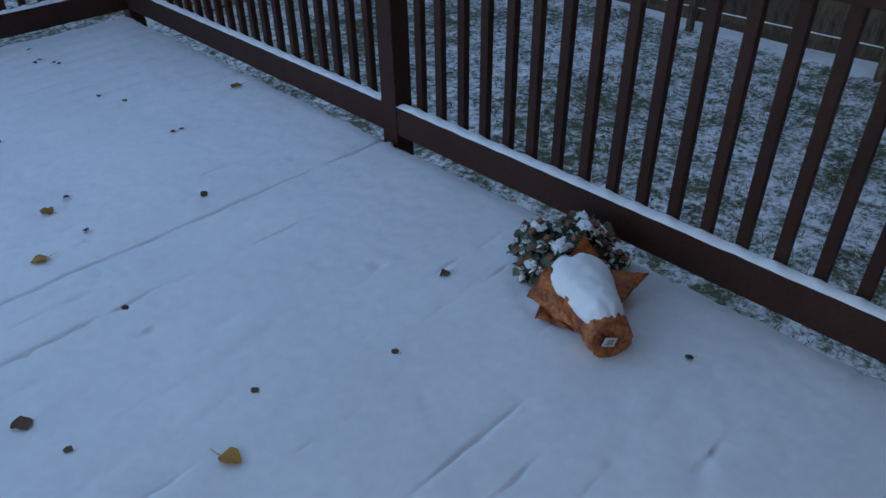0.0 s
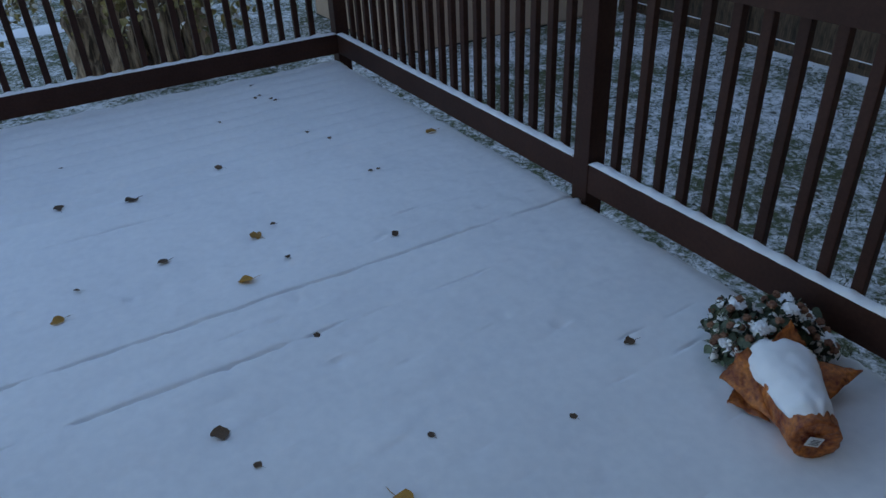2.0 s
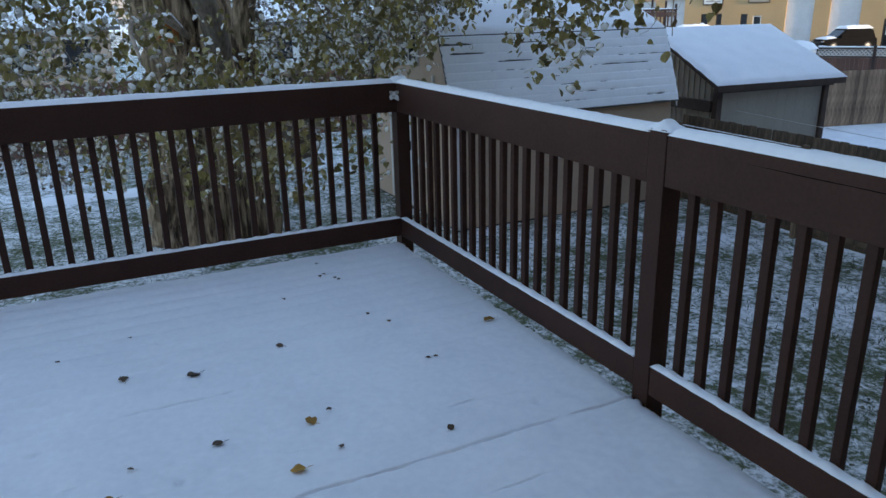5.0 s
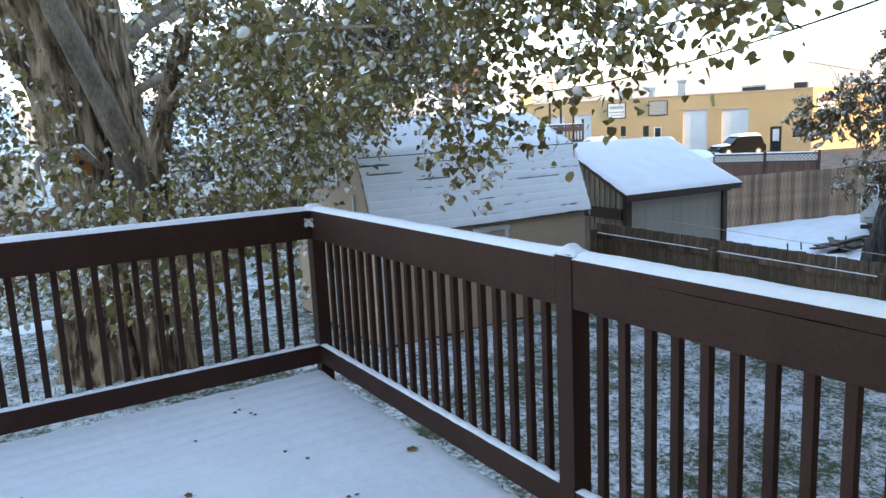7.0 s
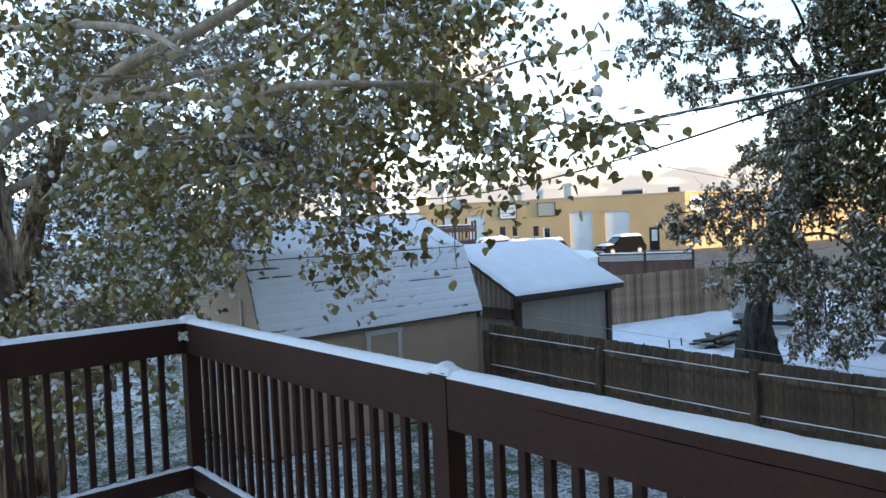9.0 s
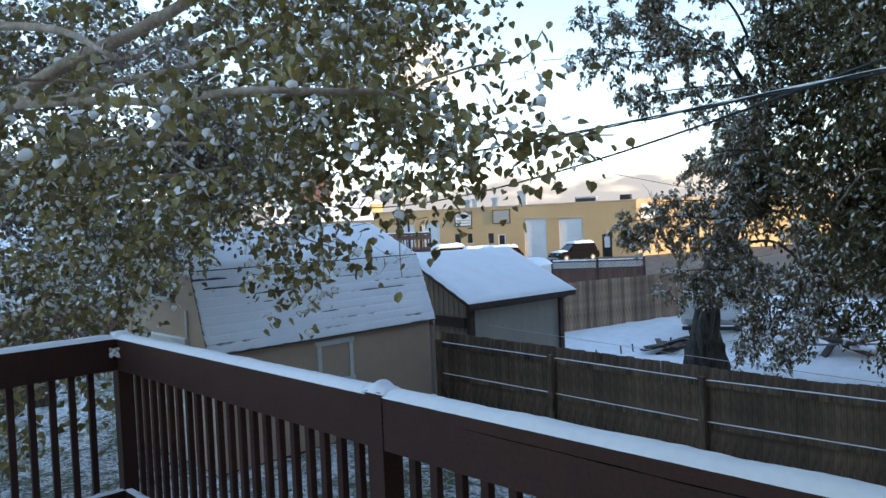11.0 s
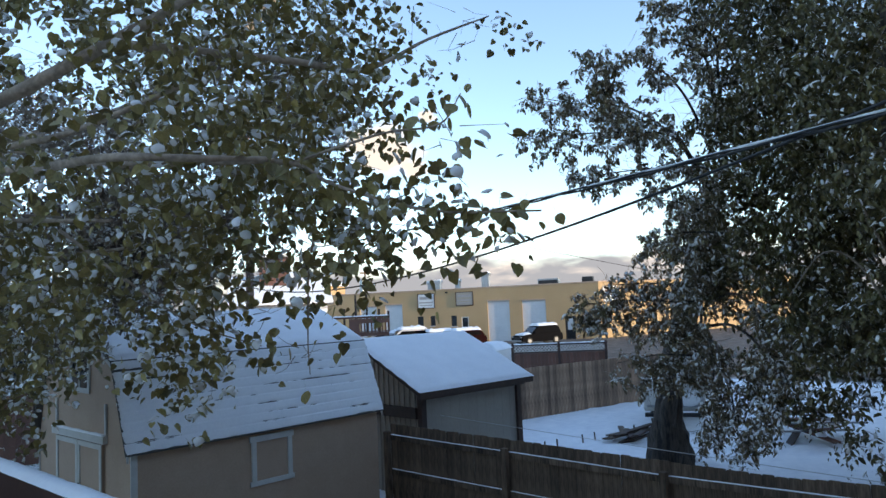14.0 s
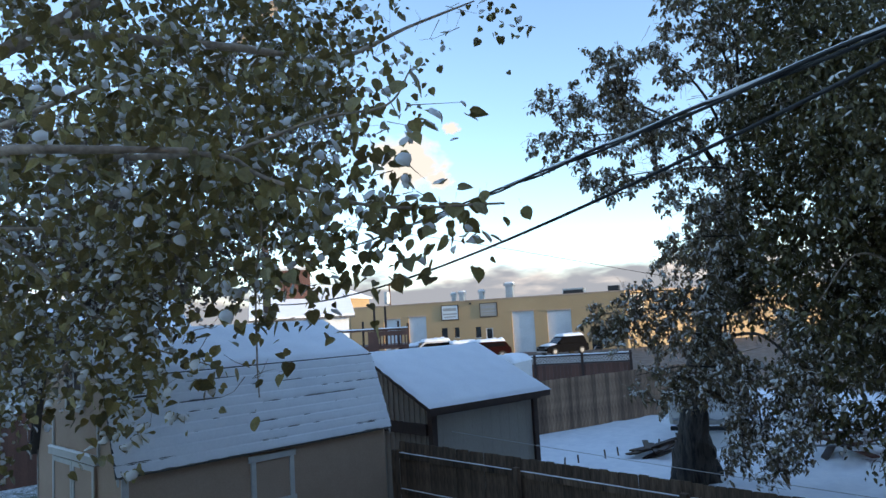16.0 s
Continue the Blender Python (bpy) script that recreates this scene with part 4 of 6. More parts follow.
BARE_WAYS = (
    ([(0.0, 1.1, 2.08), (0.31, 1.2, 2.11), (0.7, 1.3, 2.15)], 0.014, 0.006),
    ([(-0.16, 1.1, 2.31), (0.2, 1.2, 2.38), (0.6, 1.3, 2.44), (0.99, 1.4, 2.46)], 0.014, 0.006),
    ([(-0.06, 1.1, 1.99), (0.22, 1.2, 2.04), (0.56, 1.3, 2.09)], 0.014, 0.006),
    ([(-0.27, 1.1, 2.77), (0.06, 1.2, 2.81), (0.72, 1.3, 2.89)], 0.014, 0.006),
)
BRANCHES = UPPER_WAYS + MIDDLE_WAYS + LOWER_WAYS + BARE_WAYS
BOUGHS = (
    ([(0.0, 6.4, 0.7), (-0.06, 6.17, 1.3), (-0.3, 6.0, 2.0), (-0.56, 5.83, 2.65), (-0.8, 5.65, 3.24), (-1.05, 5.36, 3.85), (-1.5, 5.0, 5.0)], 0.17, 0.13),
    ([(-0.4, 6.95, 1.9), (0.3, 7.3, 3.1), (1.7, 8.3, 3.95), (3.16, 8.73, 4.66), (4.2, 7.8, 5.2), (5.14, 6.77, 5.85), (6.3, 6.4, 7.3)], 0.16, 0.10),
    ([(0.9, 7.8, 3.5), (2.0, 8.9, 4.45), (3.05, 8.6, 4.78), (4.0, 8.1, 5.0), (4.9, 7.6, 5.15), (5.8, 7.0, 5.2)], 0.09, 0.03),
    ([(1.0, 7.7, 3.4), (1.9, 8.1, 3.95), (2.9, 8.3, 4.2), (3.8, 7.9, 4.5), (4.3, 7.6, 4.9)], 0.07, 0.02),
    ([(0.3, 7.2, 2.3), (1.6, 7.4, 2.9), (2.8, 7.0, 3.1), (4.0, 6.4, 3.6)], 0.07, 0.02),
)
for k, (pts, r0, r1) in enumerate(BOUGHS):
    limb_mesh("bough", pts, r0, r1, 14, LIMB_BARK if k > 1 else BOUGH_BARK, tree, 0.2, 8)
for pts, r0, r1 in BRANCHES:
    limb_mesh("limb", pts, r0, r1, 10, LIMB_BARK, tree, 0.15, 6)

# foliage masses: x, y, z, radius
NEAR = [(1.42, -2.02, 2.4, 0.16), (1.5, -1.95, 2.15, 0.2), (1.46, -1.55, 2.22, 0.26), (1.44, -1.26, 2.02, 0.3), (1.52, -0.93, 1.84, 0.21), (1.2, 0.19, 1.74, 0.14), (0.55, 0.84, 1.75, 0.34),
        (0.36, 1.42, 1.4, 0.4), (-0.13, -0.85, 2.32, 0.26), (0.38, -0.73, 2.46, 0.3), (0.66, -1.08, 2.42, 0.32)]
HIGH = [(1.12, -0.98, 2.58, 0.38), (1.5, -0.94, 2.52, 0.34), (2.3, -0.36, 3.25, 0.36), (3, -0.36, 3.7, 0.29), (3.35, -0.66, 3.95, 0.2), (1.78, -0.46, 3.35, 0.5), (1.2, -0.5, 3.0, 0.36),
        (1.01, 0.06, 3.42, 0.5), (0.75, -0.1, 3.6, 0.3), (-0.45, -1.15, 2.36, 0.17), (2.6, 0.3, 4.2, 0.6), (1.6, 0.2, 4.2, 0.6), (0.5, 0.4, 4.1, 0.6),
        (-0.5, 0.2, 3.7, 0.55)]
MIDDLE = [(0.49, -0.12, 1.95, 0.22), (1.01, -0.17, 2.14, 0.27), (1.25, -0.56, 2.1, 0.34), (1.4, -0.98, 2.26, 0.3), (1.55, -0.74, 1.42, 0.1), (0.97, 0.35, 1.68, 0.16), (1.0, -0.2, 1.43, 0.17), (1.22, -0.3, 1.41, 0.17), (1, -0.24, 1.62, 0.16),
          (1.14, -0.36, 1.8, 0.17), (1.2, -0.75, 1.72, 0.14), (0.95, 0.95, 1.85, 0.22), (1.13, 0.24, 2.3, 0.2), (0.9, 1, 2.6, 0.2), (0.3, 0.8, 2.2, 0.3), (0.0, 0.9, 2.25, 0.32),
          (-0.6, 0.5, 2.8, 0.4)]
LOW = [(-1.43, 4.56, 0.22, 0.7), (-1.5, 2.56, 1.04, 0.4), (-1.31, 1.55, 0.95, 0.30), (-1.55, 2.56, 1.60, 0.36), (-0.97, 2.02, 1.1, 0.34), (-0.35, 2.43, 1.15, 0.5), (0.15, 2.82, 1.1, 0.5),
       (0.68, 3.19, 1.2, 0.6), (1.06, 3.06, 1.05, 0.6), (1.12, 2.49, 1.42, 0.41), (0.42, 2.22, 1.77, 0.55), (0.32, 2.31, 2.1, 0.42), (0.69, 1.59, 2.03, 0.5), (1.01, 1.45, 1.75, 0.24),
       (-2.1, 3.4, 0.9, 0.6), (-2.3, 2.4, 1.3, 0.5)]
DEEP = [(0.98, 1.46, 2.4, 0.25), (-1.6, 3.6, 1.9, 0.42), (-1.75, 4.2, 2.5, 0.45), (-1.95, 4.0, 1.6, 0.45), (-1.9, 3.6, 3.6, 0.6), (0.64, 3.2, 2.2, 0.45), (1.4, 3, 2.2, 0.4), (-0.92, 3.51, 0.25, 0.45),
        (-0.45, 3.44, 0.35, 0.45), (-0.24, 2.89, 0.22, 0.4), (0.06, 2.3, 0.3, 0.36), (0.22, 1.73, 0.5, 0.34), (-0.05, 2.13, 0.6, 0.4), (1.2, 4.6, 3.6, 0.5), (0.4, 2.2, 4.2, 0.8),
        (1.7, 1.8, 3.9, 0.55), (-2.9, 4.2, 1.6, 0.7), (-2.6, 5, 2.6, 0.8), (-3.2, 3.2, 1.5, 0.6), (-2.6, 2.6, 2.2, 0.6), (-2.1, 3, 2.7, 0.55)]

def masses(rng, n, low, high, radius):
    """Foliage masses spread evenly through a block of the crown."""
    return [tuple(rng.uniform(a, b) for a, b in zip(low, high)) + (radius,) for _ in range(n)]


fill = np.random.default_rng(16)
BACK = masses(fill, 30, (0.8, 3.5, 1.55), (2.4, 5.4, 2.95), 0.45) + masses(fill, 22, (2.2, 3.5, 1.8), (3.15, 5.4, 2.85), 0.40)
BACK += masses(fill, 10, (0.3, 7.2, 0.7), (2.2, 8.1, 2.6), 0.55) + masses(fill, 12, (-3.2, 7.6, -0.5), (-1.2, 8.4, 2.9), 0.55)
BACK += masses(fill, 15, (1.9, 8.6, 4.3), (5.4, 11.4, 6.7), 0.62)
BACK += masses(fill, 14, (-3.4, 7.4, 2.0), (-1.7, 8.4, 4.4), 0.5) + masses(fill, 14, (0.2, 7.4, 2.4), (1.7, 8.6, 4.6), 0.5)
UPPER = masses(fill, 26, (0.7, 3.0, 2.9), (2.6, 5.2, 4.6), 0.42) + masses(fill, 24, (2.4, 2.4, 2.7), (4.2, 4.4, 4.9), 0.42)
HANGING = masses(fill, 26, (2.8, 4.2, 2.35), (4.4, 5.2, 3.2), 0.40)
UPPER += masses(fill, 14, (3.8, 2.6, 3.6), (4.9, 3.8, 5.6), 0.42) + masses(fill, 12, (4.4, 3.8, 3.4), (5.8, 5.2, 5.8), 0.42)



def crown(name, seed, spots, count, size, snowy, parent, leaf=LEAF, shape=OUTLINE, droop=0.6, clump=0, per=5, tl=0.35, tr=0.0035, shoot=0.30, hub=None, label="green leaves with snow on some"):
    rng = np.random.default_rng(seed)
    v, f, sv, sf = leaf_cloud(rng, spots, count, size, snowy, shape, 1.0, droop, clump, shoot, hub, 0.05 if hub is None else 0.038)
    c = tagged(raw(name, v, f, leaf, parent, label), kind="stuff")
    if sf:
        tagged(raw("leaf_snow", sv, sf, SNOW_LEAF, c, "small caps of snow on the leaves", soft=True), kind="stuff")
    tv, tf = twigs(rng, spots, per, tl, tr)
    tagged(raw("twig", tv, tf, TWIG, c), kind="stuff")
    return c


crown("crown", 11, NEAR, 1450, 0.057, 0.32, tree, clump=13, per=5, tl=0.18, tr=0.0025)
crown("crown", 12, HIGH, 7200, 0.058, 0.36, tree, clump=17, shoot=0.40, per=6, tr=0.003)
crown("crown", 13, MIDDLE, 3500, 0.056, 0.40, tree, clump=13, per=5, tl=0.15, tr=0.0025)
crown("crown", 14, LOW, 5200, 0.062, 0.55, tree, clump=10, per=12)
# back, upper and hanging masses use the leaf copy with shade in its colour
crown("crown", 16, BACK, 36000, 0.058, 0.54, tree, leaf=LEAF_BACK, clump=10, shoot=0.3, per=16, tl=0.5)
crown("crown", 15, DEEP, 8400, 0.070, 0.42, tree, clump=12, shoot=0.4, per=10)
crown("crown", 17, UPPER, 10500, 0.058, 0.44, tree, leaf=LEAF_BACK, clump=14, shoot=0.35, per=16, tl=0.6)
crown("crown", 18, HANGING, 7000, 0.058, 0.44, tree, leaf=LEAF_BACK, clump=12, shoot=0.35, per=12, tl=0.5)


def lone_leaf(rng, at, size, parent, material=LEAF):
    """One heart-shaped leaf on its stalk."""
    n = 16
    verts = [(0, 0, 0)]
    for i in range(n):
        a = -math.pi / 2 + 2 * math.pi * i / n
        x, y = math.cos(a), math.sin(a)
        w = 0.48 * (1 - 0.38 * max(y, 0)) * (1 - 0.55 * max(y - 0.3, 0))
        verts.append((x * w, 0.5 + 0.5 * y + (0.06 if y < -0.9 else 0), 0.06 * abs(x) + 0.02 * math.sin(3 * a)))
    verts[0] = (0, 0.45, 0)
    faces = [(0, 1 + i, 1 + (i + 1) % n) for i in range(n)]
    faces += [(len(verts), len(verts) + 1, len(verts) + 2)]
    verts += [(-0.012, -0.5, 0.1), (0.012, -0.5, 0.1), (0, 0.05, 0)]
    ob = raw("leaf", verts, faces, material, parent)
    ob.location = at
    ob.scale = (size, size, size)
    ob.rotation_euler = (rng.uniform(-2.2, -1.0), rng.uniform(-0.5, 0.5), rng.uniform(0, 6.28))
    return ob


def wire_leaves():
    """Leaves on the shoots that reach out to the cable."""
    rng = np.random.default_rng(21)
    ways = [BRANCHES[6][0][3:], BRANCHES[7][0][1:], BRANCHES[8][0], BRANCHES[13][0], [(1.42, -1.95, 2.12), (1.55, -2.1, 1.98), (1.60, -2.05, 1.90)]]
    shared = []
    for w, number in zip(ways, (34, 4, 6, 18, 9)):
        line = spline(w, 10)
        for _ in range(number):
            p = line[rng.integers(0, len(line))] + Vector(rng.normal(size=3)) * 0.055
            if len(shared) < 12:
                ob = lone_leaf(rng, p, 1.0, tree)
                shared.append(ob.data)
            else:
                ob = new("leaf", shared[rng.integers(0, 12)])
                ob.parent = tree
                ob.location = p
                ob.rotation_euler = (rng.uniform(-2.2, -1.0), rng.uniform(-0.5, 0.5), rng.uniform(0, 6.28))
            s = rng.uniform(0.045, 0.085)
            ob.scale = (s, s, s)


wire_leaves()
nest = thing("birdhouse", "small orange wooden birdhouse with a snowy roof on the trunk", "birdhouse", at=pose(-0.74, 5.62, 1.20, 0, 9, 12) @ Matrix.Scale(0.9, 4))
part("box", prism([(-0.14, 0), (0.14, 0), (0.14, 0.20), (0, 0.32), (-0.14, 0.20)], -0.02, 0.26), BIRD, nest)
part("roof", prism([(-0.19, 0.17), (0.0, 0.335), (0.19, 0.17), (0.19, 0.20), (0.0, 0.365), (-0.19, 0.20)], -0.08, 0.28), TWIG, nest)
part("roof_snow", prism([(-0.19, 0.202), (0.0, 0.367), (0.19, 0.202), (0.16, 0.25), (0.0, 0.40), (-0.16, 0.25)], -0.07, 0.27), SNOW, nest)
part("entrance", disc(0.035, 0.02), DARK, nest).matrix_local = pose(0, -0.022, 0.15, 90, 0, 0)

# ---- trees beyond the fence ----
HUB_E, HUB_S = (12.6, 1.4, 3.0), (10.2, -2.8, 2.6)
elm = thing("elm_tree", "broad dark-leaved tree with drooping snow-laden boughs in the next yard", "tree")
limb_mesh("trunk", [(13.45, 2.98, -2.0), (13.36, 2.95, -1.4), (13.4, 2.8, 0.0), (13.4, 2.3, 1.6), (13.4, 2.15, 2.6), (13.3, 1.9, 3.6)], 0.37, 0.05, 18, BARK_DARK, elm, 0.3, 8)
limb_mesh("root_flare", [(13.52, 3.04, -2.1), (13.47, 3.0, -1.75), (13.40, 2.95, -1.2), (13.40, 2.92, -0.9)], 0.56, 0.30, 18, BARK_DARK, elm, 0.35, 6)
limb_mesh("trunk", [(13.3, 2.9, -1.9), (13.1, 2.75, -0.6), (12.8, 2.0, 1.2), (12.6, 1.5, 2.4), (12.5, 1.2, 3.2)], 0.20, 0.05, 12, BARK_DARK, elm, 0.3, 8)
FINGERS = (
    ((10.20, 1.02, 4.43), (9.40, 2.97, 5.27)), ((10.20, 1.02, 4.34), (9.40, 3.21, 4.58)), ((10.20, 1.88, 4.77), (9.40, 1.92, 5.56)), ((10.70, 1.09, 5.38), (9.90, 1.42, 5.72)),
    ((10.60, 0.62, 3.76), (9.80, 2.51, 3.79)), ((10.30, 1.99, 5.16), (9.50, 1.67, 5.58)), ((10.90, 0.39, 5.98), (10.10, 1.23, 6.59)), ((10.90, 0.59, 5.71), (10.10, 1.13, 6.03)),
    ((11.00, 0.85, 3.08), (10.20, 1.30, 3.28)), ((11.00, 0.72, 2.42), (10.20, 1.70, 2.39)), ((10.80, 0.86, 1.79), (10.00, 2.24, 1.91)), ((10.60, 0.97, 1.57), (9.80, 2.68, 1.59)),
    ((10.80, 1.00, 1.16), (10.00, 2.60, 1.32)), ((10.60, 0.86, 0.72), (9.80, 1.97, 0.61)), ((10.80, 0.98, 0.34), (10.00, 1.61, 0.30)), ((10.60, 0.69, 0.72), (9.80, 0.37, -0.42)),
    ((10.60, 0.46, 0.39), (9.80, 0.04, -0.66)), ((10.60, -0.12, 0.74), (9.80, -0.44, -0.11)), ((10.60, -0.03, 1.41), (9.80, -0.71, 0.36)), ((11.00, 0.44, 2.67), (10.20, 1.44, 2.65)))
TIPS_C = [(10.9, 0.2, 0.4, .4), (10.25, -1.1, 0.35, .45), (10.1, -0.6, 0.20, .32), (10.3, -1.45, 0.35, .4), (11.0, -0.4, 2.3, .85), (11.2, -1.1, 3.1, .9), (10.4, -1.9, 4.6, .9), (10.3, -1.2, 4.9, .8), (10.2, -0.9, 1.1, .6), (10.3, -1.7, 1.5, .8), (10.2, -0.4, 7.0, 1.0)]
INNER = [(11.9, 0.7, 2.6, .8), (11.9, 0.1, 4.4, .9), (11.8, -0.4, 5.8, 1.0), (12.0, -0.1, 1.4, .8), (12.6, 0.7, 3.4, .8), (11.2, -1.6, 6.0, 1.0), (12.2, -1.2, 3.0, 1.0), (11.6, -0.2, 7.4, 1.0), (12.6, 1.9, 0.7, .4), (12.5, 1.6, 1.7, .6), (12.5, 1.6, 2.9, .5), (12.2, 0.5, 6.4, .7)]
bulk = np.random.default_rng(29)
INNER += masses(bulk, 46, (10.9, -1.8, 0.9), (12.3, 0.50, 7.4), 0.5) + masses(bulk, 22, (11.7, 0.7, 1.6), (12.5, 1.55, 3.8), 0.42) + masses(bulk, 14, (11.7, 0.5, 3.8), (12.5, 1.1, 6.6), 0.42)
sprig = np.random.default_rng(30)
TIPS = []
for a, b in FINGERS:
    a, b = Vector(a), Vector(b)
    h = min(max(a.z * 0.6 + 0.6, 0.4), 4.4)
    root = Vector((13.2 - 0.05 * h, 2.2 - 0.25 * h, h))
    limb_mesh("bough", [root, root.lerp(a, 0.6) + Vector((0, 0, 0.25)), a, a.lerp(b, 0.5) + Vector((0, 0, 0.06)), b], 0.032, 0.005, 6, BARK_DARK, elm, 0.1, 5)
    n = max(int((b - a).length / 0.19), 3)
    for i in range(n + 1):
        q = a.lerp(b, i / n)
        TIPS.append((q.x, q.y, q.z, 0.20 - 0.08 * i / n))
        for _ in range(2):
            w = Vector(sprig.normal(size=3)) * (0.20 - 0.10 * i / n)
            TIPS.append((q.x + w.x, q.y + w.y, q.z + w.z - 0.05, 0.13))
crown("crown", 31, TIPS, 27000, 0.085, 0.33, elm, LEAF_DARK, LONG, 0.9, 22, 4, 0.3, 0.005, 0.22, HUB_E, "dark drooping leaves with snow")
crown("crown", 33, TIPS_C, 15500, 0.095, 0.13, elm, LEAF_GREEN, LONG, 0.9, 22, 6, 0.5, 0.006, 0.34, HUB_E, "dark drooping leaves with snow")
# inner and rear leaves darker than the tips, shade put into their colour
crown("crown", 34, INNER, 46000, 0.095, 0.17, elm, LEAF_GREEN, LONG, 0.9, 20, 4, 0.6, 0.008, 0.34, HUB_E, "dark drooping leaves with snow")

BEHIND = masses(bulk, 40, (12.4, -3.6, 0.6), (13.8, 0.2, 8.0), 0.8)
crown("crown", 35, BEHIND, 20000, 0.15, 0.08, elm, LEAF_GREEN, LONG, 0.9, 16, 3, 0.7, 0.008, 0.45, HUB_E, "drooping leaves in the depth of the crown, toned dark for shade")

side_tree = thing("leafy_tree", "dense dark green tree with a thick trunk beside the fence", "tree")
limb_mesh("trunk", [(10.15, -2.15, -2.0), (10.1, -2.1, -0.5), (10.0, -2.2, 1.2), (9.9, -2.3, 4.0), (9.6, -2.6, 7.5)], 0.26, 0.12, 14, BARK_DARK, side_tree, 0.3, 8)
for pts in ([(10.0, -2.2, 0.8), (9.7, -1.8, 1.9), (9.3, -1.45, 2.15), (8.9, -1.1, 1.6)], [(9.95, -2.25, 1.5), (9.5, -1.9, 2.7), (9.3, -1.75, 3.3)]):
    limb_mesh("bough", pts, 0.022, 0.006, 7, TWIG, side_tree, 0.1, 6)
BULK = [(9.4, -2.14, 2.8, .8), (9.8, -1.9, 4.2, .9), (9.7, -2.4, 1.2, .7), (9.6, -2.6, 5.6, 1.1), (9.2, -2.9, 3.4, 1.0), (9.2, -3.2, 1.6, .8), (9.8, -1.75, -0.3, .35), (10.2, -2.6, 0.2, .6), (9.1, -3.6, 4.8, 1.0)]
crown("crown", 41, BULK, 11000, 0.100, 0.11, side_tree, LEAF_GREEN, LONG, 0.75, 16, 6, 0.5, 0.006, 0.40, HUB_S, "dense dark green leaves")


# ---- cables and pole ----
POLE_AT = (14.2, 20.1)


def cable(name, way, r, label, snow_r=0.0, turns=0, material=CABLE):
    c = thing(name, label, "cable", "overhead cables")
    if turns:
        for ph in (0, math.pi):
            pts = [p + Vector((0.4, -0.7, 0)).normalized() * r * 0.7 * math.cos(i * turns + ph) + Vector((0, 0, r * 0.7 * math.sin(i * turns + ph))) for i, p in enumerate(way)]
            v, f = tube(pts, r * 0.62, r * 0.62, 6)
            raw("strand", v, f, CABLE, c, soft=True)
    else:
        v, f = tube(way, r, r, 6)
        raw("strand", v, f, material, c, soft=True)
    if snow_r:
        pts = [p + Vector((0, 0, r * 0.9 + 0.002 * noise.noise((i * 0.7, 3, 0)))) for i, p in enumerate(way)]
        v, f = tube(pts, snow_r, snow_r, 6, 0.5)
        tagged(raw("snow_on_cable", v, f, SNOW, soft=True), "thin line of snow lying on the cable", "snow")
    return c


way_a = [Vector((0.7095 + 0.5689 * q, q - 4, 2.0336 + 0.0513 * q + 0.0023 * q * q)) for q in np.arange(-1.36, 8, 0.06)]
end_a = Vector((POLE_AT[0], POLE_AT[1], 5.4))
way_a += [way_a[-1].lerp(end_a, k / 30) for k in range(1, 31)]
cable("twisted_cable", way_a, 0.0068, "twisted black overhead cable dusted with snow", 0.0035, 0.55)
way_b = [Vector((1.5198 + 0.3476 * q, q - 4, 2.2871 - 0.1599 * q + 0.0157 * q * q)) for q in np.arange(-1.36, 8.6, 0.15)]
end_b = Vector((POLE_AT[0], POLE_AT[1], 2.9))
way_b += [way_b[-1].lerp(end_b, k / 20) for k in range(1, 21)]
cable("thin_cable", way_b, 0.0065, "thin black overhead cable")
span = spline([(22.0, 33.4, 8.5), (28.0, 30.2, 7.4), (34.0, 26.9, 6.3), (44.0, 19.8, 3.7), (50.0, 14.2, 1.9)], 6)
cable("far_cable", span, 0.018, "thin dark cable strung far behind the yards")
pole = thing("utility_pole", "weathered brown wooden utility pole behind the sheds", "pole")
v, f = tube([(POLE_AT[0], POLE_AT[1], z) for z in np.arange(-2.0, 10.1, 1.0)], 0.17, 0.12, 14, 0.05)
raw("shaft", v, f, POLE, pole, soft=True)
part("cross_arm", box(POLE_AT[0] - 1.1, POLE_AT[1] - 0.21, 9.1, POLE_AT[0] + 1.1, POLE_AT[1] - 0.125, 9.22, 0.004), POLE, pole)
line = [Vector((8.3, -7, -0.62)).lerp(Vector((8.9, 6.0, -0.30)), k / 20) - Vector((0, 0, 0.05 * (1 - (2 * k / 20 - 1) ** 2))) for k in range(21)]
cable("fence_wire", line, 0.005, "thin pale wire strung behind the board fence", material=TRIM)


mast = thing("utility_pole", "thin far utility pole with a transformer behind the workshop", "pole")
v, f = tube([(66.0, 73.5, z) for z in np.arange(-2.0, 7.2, 1.0)], 0.15, 0.11, 10, 0.05)
raw("shaft", v, f, POLE, mast, soft=True)
part("cross_arm", box(65.0, 73.3, 6.75, 67.0, 73.4, 6.95, 0.01), POLE, mast)
part("transformer", box(65.2, 73.2, 4.2, 65.78, 73.8, 5.9, 0.08), STEEL, mast)


